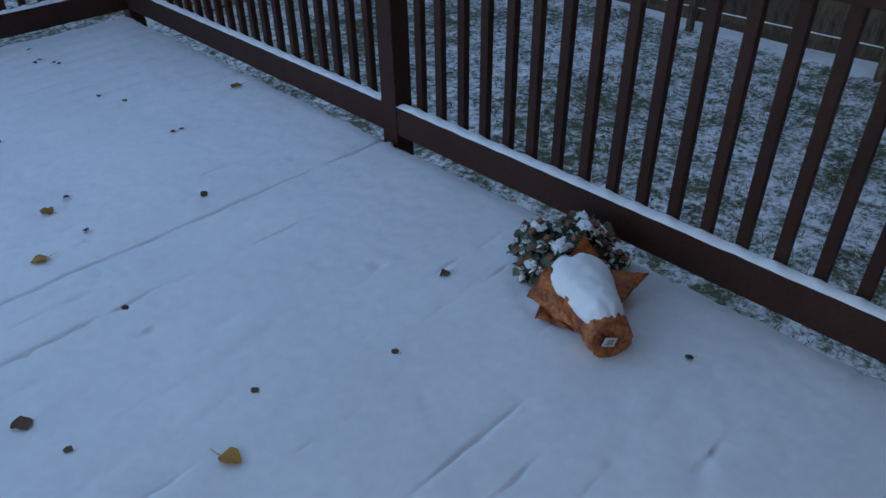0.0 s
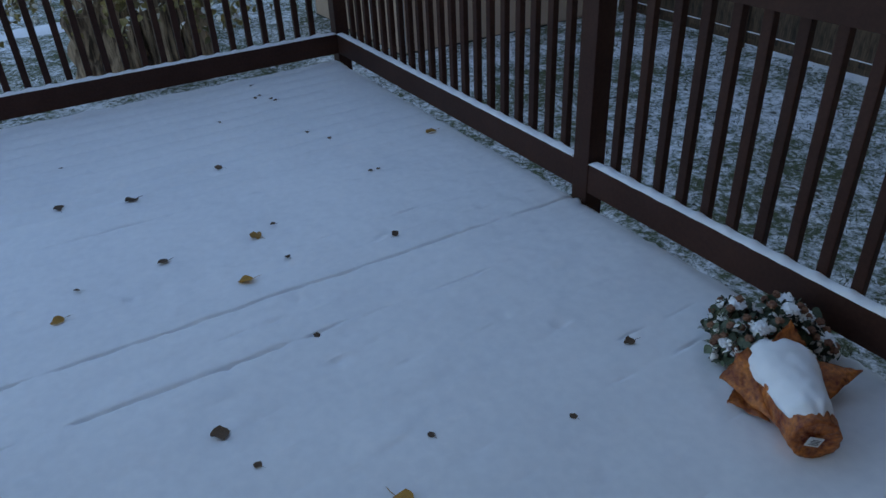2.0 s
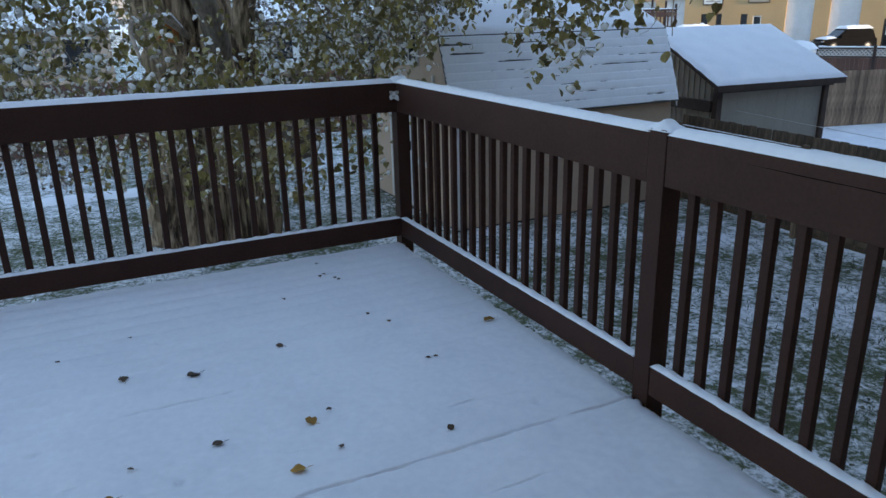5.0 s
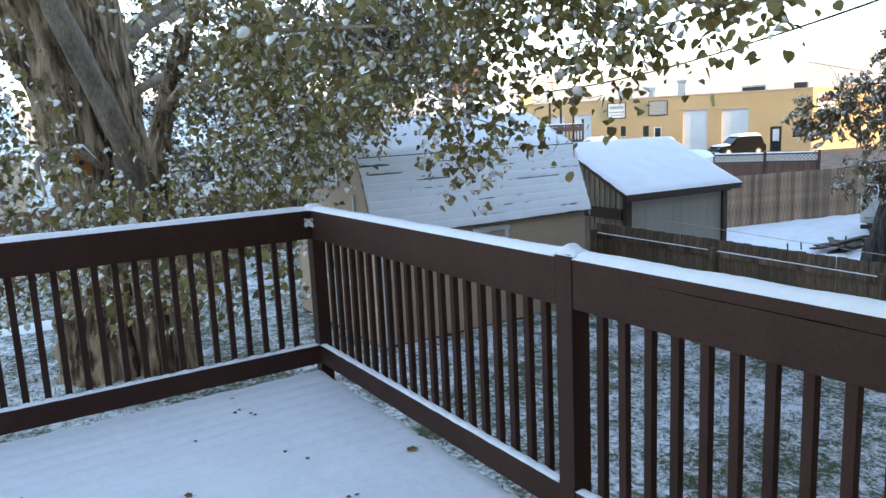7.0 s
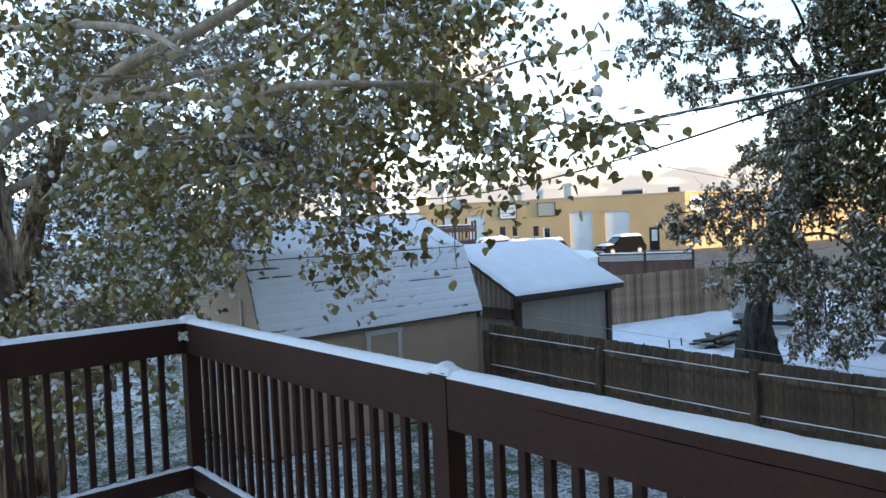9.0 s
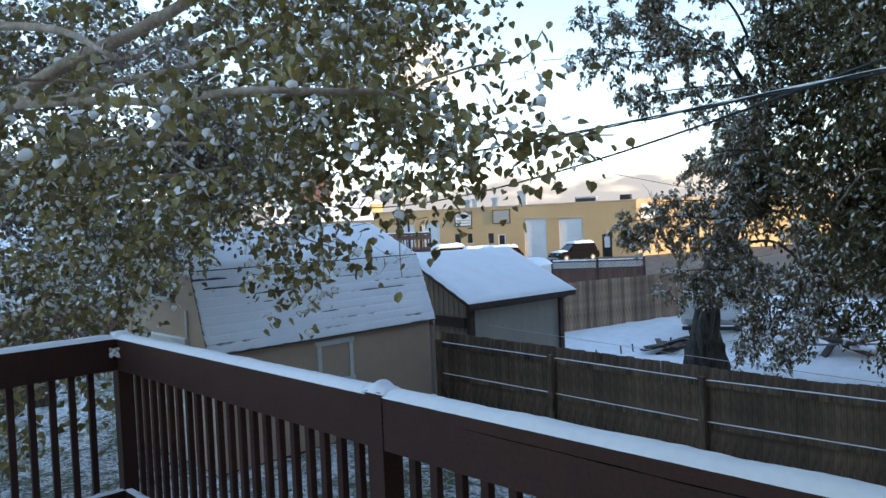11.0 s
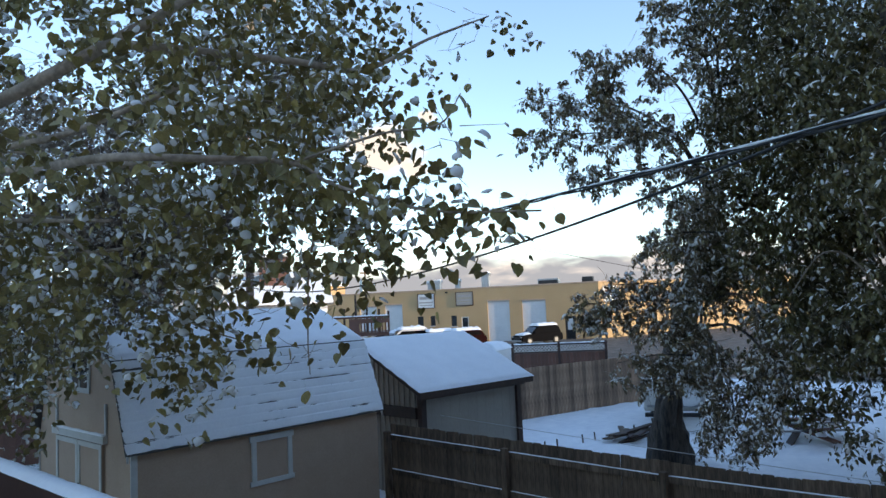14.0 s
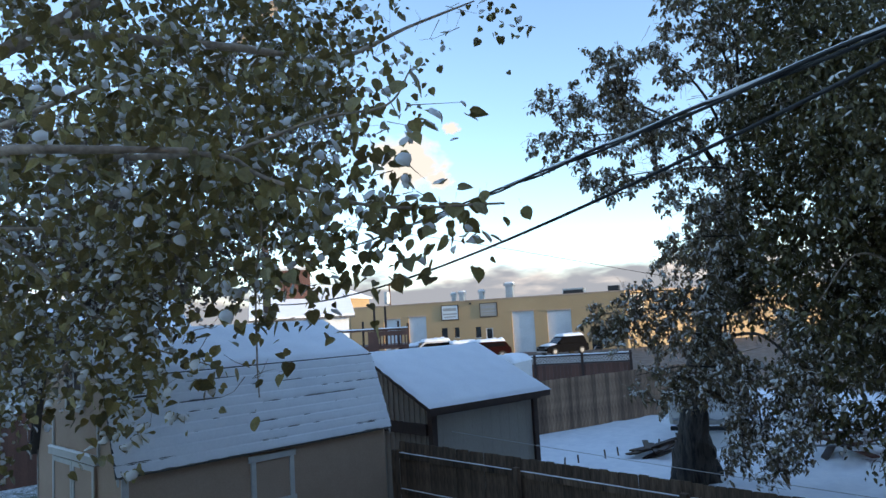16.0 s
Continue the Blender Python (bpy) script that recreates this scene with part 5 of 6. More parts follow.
# ---- yellow workshop building ----
def workshop():
    w = thing("workshop_building", "long low yellow stucco workshop with roller doors and flat roof", "building", at=pose(56.1, 30.1, -1.85, 0, 0, 115.7))
    H, LEN, DEP = 5.06, 27.0, 20.0
    opens = [(0.72, 1.42, 1.15, 2.45, "window"), (2.25, 3.15, 0.0, 2.12, "door"), (4.85, 7.05, 0.0, 3.75, "roller"), (8.25, 10.35, 0.0, 3.85, "roller"), (12.25, 12.95, 0.0, 2.45, "door2"),
             (13.40, 13.95, 1.6, 2.6, "window"), (15.55, 16.05, 1.7, 2.65, "window"), (16.75, 17.35, 1.6, 2.65, "window"), (18.9, 20.75, 0.0, 3.9, "roller"), (21.6, 23.4, 0.0, 3.8, "roller")]
    x = 0.0
    for a, b, z0, z1, kind in opens:
        part("wall", box(x, -0.30, 0, a, 0.0, H), STUCCO, w)
        part("wall", box(a, -0.30, z1, b, 0.0, H), STUCCO, w)
        if z0:
            part("wall", box(a, -0.30, 0, b, 0.0, z0), STUCCO, w)
        x = b
        if kind == "roller":
            d = part("roller_door", box(a, -0.20, 0, b, -0.16, z1), ROLLER, w)
            for z in np.arange(0.3, z1, 0.42):
                part("slat", box(a + 0.02, -0.158, z, b - 0.02, -0.135, z + 0.36), ROLLER, d)
            part("lintel", box(a - 0.03, 0.003, z1 - 0.02, b + 0.03, 0.05, z1 + 0.10), TAN, w)
        else:
            f = part("door" if kind.startswith("door") else "window", box(a + 0.07, -0.16, z0 + 0.05, b - 0.07, -0.13, z1 - 0.07), GLASS, w)
            for p in ((a, z0, a + 0.08, z1), (b - 0.08, z0, b, z1), (a + 0.08, z1 - 0.08, b - 0.08, z1), (a + 0.08, z0, b - 0.08, z0 + 0.08)):
                part("frame", box(p[0], -0.18, p[1], p[2], -0.05, p[3]), DARK if kind != "door2" else WHITE, f)
            if kind == "door":
                part("pane", box(a + 0.2, -0.128, 0.9, b - 0.2, -0.118, 1.9), ROLLER, f, "pale notices on the glass")
            if kind == "window":
                part("sill", box(a - 0.05, 0.003, z0 - 0.06, b + 0.05, 0.08, z0), TRIM, f)
    part("wall", box(x, -0.30, 0, LEN, 0.0, H), STUCCO, w)
    # the side towards the street runs off at a blunt angle
    turn = pose(0, 0, 0, 0, 0, -130.7)
    part("side_wall", box(0.0, 0.0, 0, 34.0, 0.30, H), STUCCO, w).matrix_local = turn
    part("side_coping", box(-0.05, -0.06, H, 34.0, 0.36, H + 0.12, 0.02), TAN, w).matrix_local = turn
    part("wall", box(LEN - 0.3, -DEP, 0, LEN, -0.30, H), STUCCO, w)
    part("wall", box(0.3, -DEP, 0, LEN - 0.3, -DEP + 0.3, H), STUCCO, w)
    part("roof", box(0.3, -DEP + 0.3, H - 0.5, LEN - 0.3, -0.3, H - 0.3), SHINGLE, w)
    part("coping", box(-0.06, -0.36, H, LEN + 0.06, 0.06, H + 0.12, 0.02), TAN, w)
    for a, b, z0, z1, m in ((15.6, 17.2, 3.45, 4.75, WHITE), (11.75, 13.35, 3.55, 4.75, GREYWALL)):
        s = part("sign", box(a, 0.003, z0, b, 0.07, z1, 0.01), m, w, "framed signboard with unreadable lettering")
        part("sign_frame", box(a - 0.07, 0.003, z0 - 0.07, a, 0.09, z1 + 0.07), BEAM, s)
        part("sign_frame", box(b, 0.003, z0 - 0.07, b + 0.07, 0.09, z1 + 0.07), BEAM, s)
        part("sign_frame", box(a, 0.003, z1, b, 0.09, z1 + 0.07), BEAM, s)
        part("sign_frame", box(a, 0.003, z0 - 0.07, b, 0.09, z0), BEAM, s)
        for k, (u, v, h) in enumerate(((0.15, 0.62, 0.26), (0.10, 0.34, 0.12), (0.2, 0.14, 0.10))):
            part("lettering_bar", box(a + u, 0.073, z0 + v * (z1 - z0), b - u, 0.08, z0 + v * (z1 - z0) + h), SIGN_TEXT, s)
    sd = part("sign", box(0.5, -0.07, 3.3, 2.2, -0.003, 4.7, 0.01), WHITE, w, "white wall sign with red lettering")
    sd.matrix_local = turn
    part("lettering_bar", box(0.7, -0.08, 4.0, 2.0, -0.073, 4.4), BRICK, sd)
    part("wall_lamp", box(14.2, 0.003, 4.75, 14.4, 0.22, 4.92, 0.02), DARK, w)
    for x, y, sx, sy, h in ((15.9, -1.5, 0.5, 0.5, 1.1), (16.8, -1.6, 0.4, 0.4, 1.0), (13.9, -1.6, 0.45, 0.45, 1.1), (11.0, -1.4, 0.7, 0.6, 1.6)):
        v = thing("roof_vent", "galvanised roof vent with a snow cap", "vent", "vents on the flat roof", pose(56.1, 30.1, -1.85, 0, 0, 115.7) @ pose(x, y - 1, H - 0.3))
        part("duct", box(-sx / 2, -sy / 2, 0, sx / 2, sy / 2, h, 0.02), STEEL, v)
        part("hood", box(-sx * 0.7, -sy * 0.7, h, sx * 0.7, sy * 0.7, h + 0.22, 0.03), STEEL, v)
        part("snow_cap", box(-sx * 0.6, -sy * 0.6, h + 0.22, sx * 0.6, sy * 0.6, h + 0.34, 0.05), SNOW, v)
    for x, sx in ((4.9, 2.0), (1.2, 1.0), (-0.0, 0.0)):
        if sx:
            v = thing("air_conditioner", "boxy grey rooftop air conditioner", "air conditioner", "vents on the flat roof", pose(56.1, 30.1, -1.85, 0, 0, 115.7) @ pose(x, -3, H - 0.3))
            part("housing", box(-sx / 2, -0.6, 0, sx / 2, 0.6, 0.95, 0.03), STEEL if sx > 1.5 else DARK, v)
            part("grille", box(-sx / 2 + 0.08, 0.603, 0.15, sx / 2 - 0.08, 0.63, 0.8), DARK, v)


workshop()
annex = thing("yellow_annex", "taller pale yellow building behind the workshop", "building", at=pose(47.5, 62.0, -1.8, 0, 0, 115.7))
part("wall", prism([(0, 0), (9, 0), (9, 6.6), (4.5, 8.2), (0, 6.6)], -10, 0), STUCCO, annex)
part("roof", prism([(-0.3, 6.5), (4.5, 8.22), (9.3, 6.5), (9.3, 6.7), (4.5, 8.45), (-0.3, 6.7)], -10.3, 0.3), SNOW, annex)


# ---- vehicles ----
def car(at, paint, label, group, suv=True):
    c = thing("car", label, "car", group, at)
    L, W, H = (4.7, 1.9, 1.72) if suv else (4.6, 1.8, 1.45)
    h = L / 2
    lower = [(-h, 0.38), (-h + 0.05, 0.95), (-h + 0.25, 1.02), (h - 1.25, 1.02), (h - 0.35, 0.92), (h, 0.72), (h, 0.35), (h - 0.2, 0.28), (-h + 0.2, 0.28)]
    bm = prism(lower, -W / 2, W / 2)
    bmesh.ops.bevel(bm, geom=bm.edges[:], offset=0.05, segments=2, affect="EDGES")
    part("body", bm, paint, c)
    cab = [(-h + 0.10, 1.0), (-h + 0.42, H - 0.08), (-h + 0.75, H), (h - 2.2, H), (h - 1.95, H - 0.07), (h - 1.2, 1.0)]
    bm = prism(cab, -W / 2 + 0.14, W / 2 - 0.14)
    bmesh.ops.bevel(bm, geom=bm.edges[:], offset=0.05, segments=2, affect="EDGES")
    part("cabin", bm, paint, c)
    win = [(-h + 0.42, 1.06), (-h + 0.62, H - 0.14), (h - 2.12, H - 0.14), (h - 1.42, 1.06)]
    for y in (-W / 2 + 0.128, W / 2 - 0.140):
        part("side_window", prism(win, y, y + 0.012), CAR_DARK, c)
    ws = [(h - 1.88, H - 0.12), (h - 1.24, 1.05), (h - 1.21, 1.05), (h - 1.85, H - 0.12)]
    part("windscreen", prism(ws, -W / 2 + 0.24, W / 2 - 0.24), GLASS, c)
    part("grille", box(h - 0.01, -0.5, 0.5, h + 0.02, 0.5, 0.74, 0.01), DARK, c)
    part("bumper", box(h - 0.05, -W / 2 + 0.1, 0.30, h + 0.06, W / 2 - 0.1, 0.46, 0.03), STEEL, c)
    for s in (-1, 1):
        part("headlight", box(h - 0.06, s * 0.70 - 0.16, 0.66, h + 0.012, s * 0.70 + 0.16, 0.80, 0.02), LAMP, c)
        part("mirror", box(h - 1.55, s * (W / 2 + 0.02) - 0.09, 1.02, h - 1.40, s * (W / 2 + 0.02) + 0.09, 1.16, 0.03), paint, c)
        for x in (-h + 0.85, h - 0.85):
            t = part("tyre", disc(0.36, 0.24, 24, 0.03), TYRE, c)
            t.matrix_local = pose(x, s * (W / 2 - 0.10), 0.36, 90, 0, 0)
            part("rim", disc(0.20, 0.25, 12), LAMP, t)
    v, f = snow_strip((-h + 0.45, 0, H - 0.01), (h - 1.95, 0, H - 0.01), W - 0.30, 0.26, 0.12, seed=at.translation.x)
    raw("roof_snow", v, f, SNOW, c, "snow on the roof", soft=True)
    v, f = snow_strip((h - 1.2, 0, 0.99), (h - 0.25, 0, 0.90), W - 0.2, 0.17, 0.12, seed=at.translation.y)
    raw("bonnet_snow", v, f, SNOW, c, "snow on the bonnet", soft=True)
    return c


car(pose(48.9, 31.9, -1.8, 0, 0, 160) @ Matrix.Scale(0.88, 4), CAR_DARK, "black sport utility car with snow on its roof", "cars at the workshop")
car(pose(43.2, 35.8, -1.8, 0, 0, 150), CAR_RED, "red car with snow on its roof", "cars at the workshop", False)
car(pose(41.9, 37.6, -1.8, 0, 0, 150), CAR_WHITE, "silver car under thick snow", "cars at the workshop", False)
car(pose(40.6, 39.5, -1.8, 0, 0, 150), CAR_WHITE, "silver car under thick snow", "cars at the workshop")
car(pose(39.4, 41.4, -1.8, 0, 0, 150), CAR_WHITE, "silver car under thick snow", "cars at the workshop", False)

van = thing("covered_trailer", "white box trailer under rounded snow behind the low shed", "trailer", at=pose(17.5, 11.05, -1.8, 0, 0, 20))
part("body", box(-0.85, -0.45, 0.35, 0.85, 0.45, 2.0, 0.08), WHITE, van)
v, f = snow_strip((-0.88, 0, 1.99), (0.88, 0, 1.99), 0.95, 0.26, 0.1, seed=5)
raw("roof_snow", v, f, SNOW, van, soft=True)
for x in (-0.4, 0.4):
    for s in (-1, 1):
        part("wheel", disc(0.34, 0.2, 18, 0.03), TYRE, van).matrix_local = pose(x, s * 0.40, 0.34, 90, 0, 0)

camper = thing("camper_trailer", "small white camper trailer with a round spare wheel cover", "trailer", at=pose(16.75, 4.38, -1.8, 0, 0, 24))
part("body", box(0.05, -0.75, 0.5, 3.4, 0.8, 1.28, 0.10), TRIM, camper)
part("stripe", box(0.035, -0.65, 0.62, 0.048, 0.7, 0.68), STEEL, camper)
part("bumper", box(-0.14, -0.72, 0.40, 0.04, 0.76, 0.49, 0.01), DARK, camper)
sp = part("spare_wheel_cover", disc(0.34, 0.2, 28, 0.05), WHITE, camper, "white round wheel cover with a faded stripe")
sp.matrix_local = pose(-0.07, -0.35, 1.0, 0, 90, 0)
part("stripe", box(-0.12, -0.14, 0.101, 0.02, 0.14, 0.106), INK, sp)
for s in (-0.62, 0.66):
    part("wheel", disc(0.33, 0.2, 18, 0.03), TYRE, camper).matrix_local = pose(2.4, s, 0.33, 90, 0, 0)
v, f = snow_strip((0.1, 0.02, 1.27), (3.3, 0.02, 1.27), 1.45, 0.10, 0.15, seed=8)
raw("roof_snow", v, f, SNOW, camper, soft=True)


# ---- houses and raised deck in the distance ----
def far_house(at, L, D, eave, ridge, label, wallmat):
    h = thing("house", label, "house", "far houses", at)
    part("wall", box(0, 0, 0, L, 0.2, eave), wallmat, h)
    part("wall", box(0, D - 0.2, 0, L, D, eave), wallmat, h)
    for x in (0, L - 0.2):
        part("gable", prism([(0.2, 0), (D - 0.2, 0), (D - 0.2, eave), (D / 2, ridge - 0.2), (0.2, eave)], x, x + 0.2, "x"), wallmat, h)
    part("roof", prism([(-0.4, eave - 0.1), (D / 2, ridge), (D + 0.4, eave - 0.1), (D + 0.4, eave + 0.02), (D / 2, ridge + 0.14), (-0.4, eave + 0.02)], -0.35, L + 0.35, "x"), SHINGLE, h)
    part("roof_snow", prism([(-0.42, eave + 0.03), (D / 2, ridge + 0.15), (D + 0.42, eave + 0.03), (D + 0.40, eave + 0.14), (D / 2, ridge + 0.27), (-0.40, eave + 0.14)], -0.33, L + 0.33, "x"), SNOW, h)
    for x in np.arange(0.8, L - 1.0, 1.9):
        wd = part("window", box(x, -0.03, eave - 1.5, x + 0.9, -0.003, eave - 0.4), GLASS, h)
        part("window_frame", box(x - 0.08, -0.05, eave - 0.4, x + 0.98, -0.004, eave - 0.32), WHITE, wd)
        part("sill", box(x - 0.08, -0.06, eave - 1.58, x + 0.98, -0.004, eave - 1.5), WHITE, wd)
    return h


far_house(pose(22.1, 34.65, -1.8, 0, 0, -31.5), 5.6, 7.0, 4.0, 5.7, "white house with snow on its roof", WHITE)
far_house(pose(3.0, 27.5, -1.8, 0, 0, -8), 11.0, 8.0, 3.0, 5.4, "pale house under snow behind the trees", TRIM)
far_house(pose(-10.5, 25.0, -1.8, 0, 0, 5), 10.0, 8.0, 3.0, 5.2, "tan house under snow behind the trees", TAN)
chimney = thing("brick_chimney", "broad red brick chimney stack with a snow cap", "chimney", at=pose(24.55, 35.6, -1.8, 0, 0, -36))
part("shaft", box(0, 0, 0, 1.85, 1.2, 7.1, 0.02), BRICK, chimney)
part("cap", box(-0.08, -0.08, 7.1, 1.93, 1.28, 7.24, 0.02), TRIM, chimney)
part("snow_cap", box(-0.05, -0.05, 7.24, 1.90, 1.25, 7.34, 0.04), SNOW, chimney)


def raised_deck():
    d = thing("raised_deck", "dark red raised wooden deck with railings", "deck", at=pose(18.7, 20.5, -1.8, 0, 0, -42))
    part("platform", box(-1.4, -0.2, 2.35, 2.2, 2.4, 2.5), FENCE_RED, d)
    for x in (-1.3, 0.6, 2.0):
        part("leg", box(x, -0.1, 0, x + 0.12, 0.02, 2.35), FENCE_RED, d)
    part("rail", box(-1.4, -0.2, 3.12, 2.2, -0.08, 3.2), FENCE_RED, d)
    part("rail", box(0.55, -0.24, 2.9, 2.24, -0.205, 3.1), FENCE_RED, d)
    part("side_panel", box(0.5, -0.30, 2.2, 0.95, -0.245, 3.1), FENCE_RED, d)
    for x in np.arange(0.98, 2.2, 0.15):
        part("baluster", box(x, -0.19, 2.5, x + 0.06, -0.12, 3.12), FENCE_RED, d)
    for x, h in ((0.25, 3.55), (0.75, 4.15), (1.22, 4.15), (1.75, 3.5), (2.15, 3.4)):
        part("post", box(x, -0.06, 2.5, x + 0.09, 0.03, h), BEAM, d)
    v, f = snow_strip((-1.4, -0.14, 3.2), (2.2, -0.14, 3.2), 0.12, 0.05, 0.1, seed=12)
    raw("rail_snow", v, f, SNOW, d, soft=True)


raised_deck()


def lattice_fence():
    a, b = Vector((20.3, 17.0)), Vector((24.6, 10.9))
    L = (b - a).length
    f = thing("lattice_fence", "red-brown board fence with a snowy lattice top", "fence", "yard fences", pose(a.x, a.y, -1.8, 0, 0, math.degrees(math.atan2(b.y - a.y, b.x - a.x))))
    bm = prism([(0, 0.02), (0.138, 0.02), (0.138, 1.42), (0, 1.42)], 0, 0.02)
    me = part("board", bm, FENCE_RED, f).data
    for i in range(1, int(L / 0.142)):
        ob = new("board", me)
        ob.parent = f
        ob.location.x = i * 0.142
    for x in np.arange(0, L + 0.1, 1.85):
        part("post", box(x - 0.05, -0.06, 0, x + 0.05, -0.002, 1.86, 0.005), BEAM, f)
    for z in (1.43, 1.73):
        part("rail", box(0, -0.03, z, L, 0.03, z + 0.05), BEAM, f)
    for i, x in enumerate(np.arange(0.0, L - 0.3, 0.13)):
        for s in (0, 1):
            o = [(0, 0), (0.035, 0), (0.285, 0.25), (0.25, 0.25)] if s else [(0.25, 0), (0.285, 0), (0.035, 0.25), (0, 0.25)]
            part("lattice_strip", prism(o, 0.004 * s, 0.004 * s + 0.003), TRIM, f).location = (x, 0.0, 1.48)
    v, ff = snow_strip((0, 0, 1.78), (L, 0, 1.78), 0.06, 0.05, 0.1, seed=14)
    raw("rail_snow", v, ff, SNOW, f, soft=True)


lattice_fence()

# ---- odds and ends in the next yard ----
random.seed(4)
pile = thing("lumber_pile", "loose pile of weathered boards under snow", "lumber", at=pose(15.6, 5.0, -1.8, 0, 0, 15))
for k in range(9):
    part("board", box(-0.9, -0.07, 0, 0.9, 0.07, 0.035, 0.003), FENCE if k % 2 else BEAM, pile).matrix_local = pose(random.uniform(-0.2, 0.2), random.uniform(-0.3, 0.3), 0.02 + 0.02 * k, random.uniform(-4, 4), random.uniform(-5, 5), random.uniform(-25, 25))
pile2 = thing("scrap_pile", "scrap timber and sheet metal half buried in snow", "scrap", at=pose(17.6, 1.3, -1.8, 0, 0, -10))
for k in range(12):
    part("board", box(-1.0, -0.09, 0, 1.0, 0.09, 0.04, 0.003), (BEAM, FENCE_RED, STEEL)[k % 3], pile2).matrix_local = pose(random.uniform(-0.6, 0.6), random.uniform(-0.6, 0.6), 0.08 + 0.06 * k, random.uniform(-8, 8), random.uniform(-12, 12), random.uniform(-60, 60))
for k in range(5):
    v, f = snow_strip((random.uniform(-0.9, -0.3), random.uniform(-0.6, 0.6), 0.2 + 0.13 * k), (random.uniform(0.3, 0.9), random.uniform(-0.6, 0.6), 0.22 + 0.13 * k), 0.22, 0.08, 0.08, seed=k)
    raw("snow_patch", v, f, SNOW, pile2, soft=True)
for x, y in ((13.2, 6.0), (13.6, 5.9), (14.4, 5.7), (14.8, 5.6), (16.2, 5.3), (12.6, 6.4)):
    s = part("stake", box(-0.015, -0.015, -0.1, 0.012, 0.012, 0.2), FENCE, None)
    s.location = (x, y, -1.8)
    s.rotation_euler = (random.uniform(-0.1, 0.1), random.uniform(-0.1, 0.1), 0)
    tagged(s, "thin wooden garden stake in the snow", "stake", "stakes in the snow")
v, f = snow_strip((-3.0, 10.9, -1.84), (0.2, 10.9, -1.84), 0.8, 0.10, 0.1, seed=17)
tagged(raw("snow_mound", v, f, SNOW, soft=True), "long low mound of snow on the lawn", "snow")

# ---- on the deck: wrapped flower pot ----
AX = 57.0
pot = thing("potted_mum", "wilted potted chrysanthemum in orange foil lying on the snowy deck", "potted plant", at=pose(-0.447, -3.845, 0.0, 0, 0, AX) @ Matrix.Scale(1.06, 4))


def foil():
    """A pot sleeve lying on its side, pressed flat below, with a crumpled skin."""
    n, m = 56, 26
    verts, faces = [], []
    for i in range(m):
        s = i / (m - 1)
        for k in range(n):
            a = 2 * math.pi * k / n
            r = 0.057 + 0.030 * s ** 1.3
            crease = 0.006 * noise.noise((s * 9, math.cos(a) * 4, math.sin(a) * 4)) + 0.003 * math.sin(13 * a + 2 * s) * s
            r += crease + 0.012 * max(s - 0.75, 0) * math.sin(7 * a)
            z = 0.057 + r * math.sin(a) * (1 - 0.25 * s)
            if z < -0.004:
                z = -0.004 + 0.1 * (z + 0.004)
            verts.append((0.27 * s + 0.012 * math.sin(6 * a) * s, r * math.cos(a) * (1 + 0.15 * s), z))
    for i in range(m - 1):
        for k in range(n):
            j = (k + 1) % n
            faces.append((i * n + k, i * n + j, (i + 1) * n + j, (i + 1) * n + k))
    base = []
    for q in (0.86, 0.6, 0.3):
        b0 = len(verts)
        for k in range(n):
            x, y, z = verts[k]
            verts.append((0.010 * (1 - q) + 0.004 * noise.noise((y * 60, z * 60, q)), y * q, 0.055 + (z - 0.055) * q))
        base.append(b0)
    rings = [0] + base
    for p, q in zip(rings, rings[1:]):
        faces += [(p + (k + 1) % n, p + k, q + k, q + (k + 1) % n) for k in range(n)]
    c = len(verts)
    verts.append((0.009, 0, 0.055))
    faces += [(c, base[-1] + (k + 1) % n, base[-1] + k) for k in range(n)]
    return raw("foil_wrap", verts, faces, FOIL, pot, "crumpled shiny orange foil", soft=True)


def foil_flap(name, outline, lift):
    """A pulled-out corner of the foil: a bent sheet with some thickness, from its root edge to its point."""
    (a, b), tipp = [Vector(p) for p in outline[:2]], Vector(outline[2])
    verts, faces, n, m = [], [], 9, 9
    for i in range(n):
        u = i / (n - 1)
        for j in range(m):
            v = j / (m - 1)
            p = a.lerp(b, v).lerp(tipp, u ** 0.9)
            bow = math.sin(math.pi * v) * (1 - u)
            p += Vector((0, 0, lift * bow * (0.4 + u) + 0.010 * noise.noise((u * 5, v * 5, tipp.y * 9))))
            p.x += 0.02 * bow
            p.z = max(p.z, 0.002)
            verts.append(tuple(p))
    for i in range(n - 1):
        for j in range(m - 1):
            faces.append((i * m + j, (i + 1) * m + j, (i + 1) * m + j + 1, i * m + j + 1))
    ob = raw(name, verts, faces, FOIL, pot, soft=True)
    ob.modifiers.new("thickness", "SOLIDIFY").thickness = 0.0015
    return ob


foil()
foil_flap("foil_point", ((0.06, 0.052, 0.030), (0.27, 0.075, 0.115), (0.225, 0.150, 0.050)), 0.030)
foil_flap("foil_point", ((0.10, 0.056, 0.010), (0.24, 0.085, 0.060), (0.175, 0.140, 0.012)), 0.010)
foil_flap("foil_point", ((0.13, -0.066, 0.030), (0.26, -0.085, 0.075), (0.232, -0.205, 0.060)), 0.020)
foil_flap("foil_point", ((0.25, 0.05, 0.11), (0.27, -0.07, 0.11), (0.318, -0.040, 0.155)), 0.012)
st = part("sticker", box(-0.0015, -0.017, -0.015, 0.0, 0.017, 0.015), PAPER, pot, "small white price sticker")
st.matrix_local = pose(-0.003, 0.006, 0.056, 14, -6, 0)
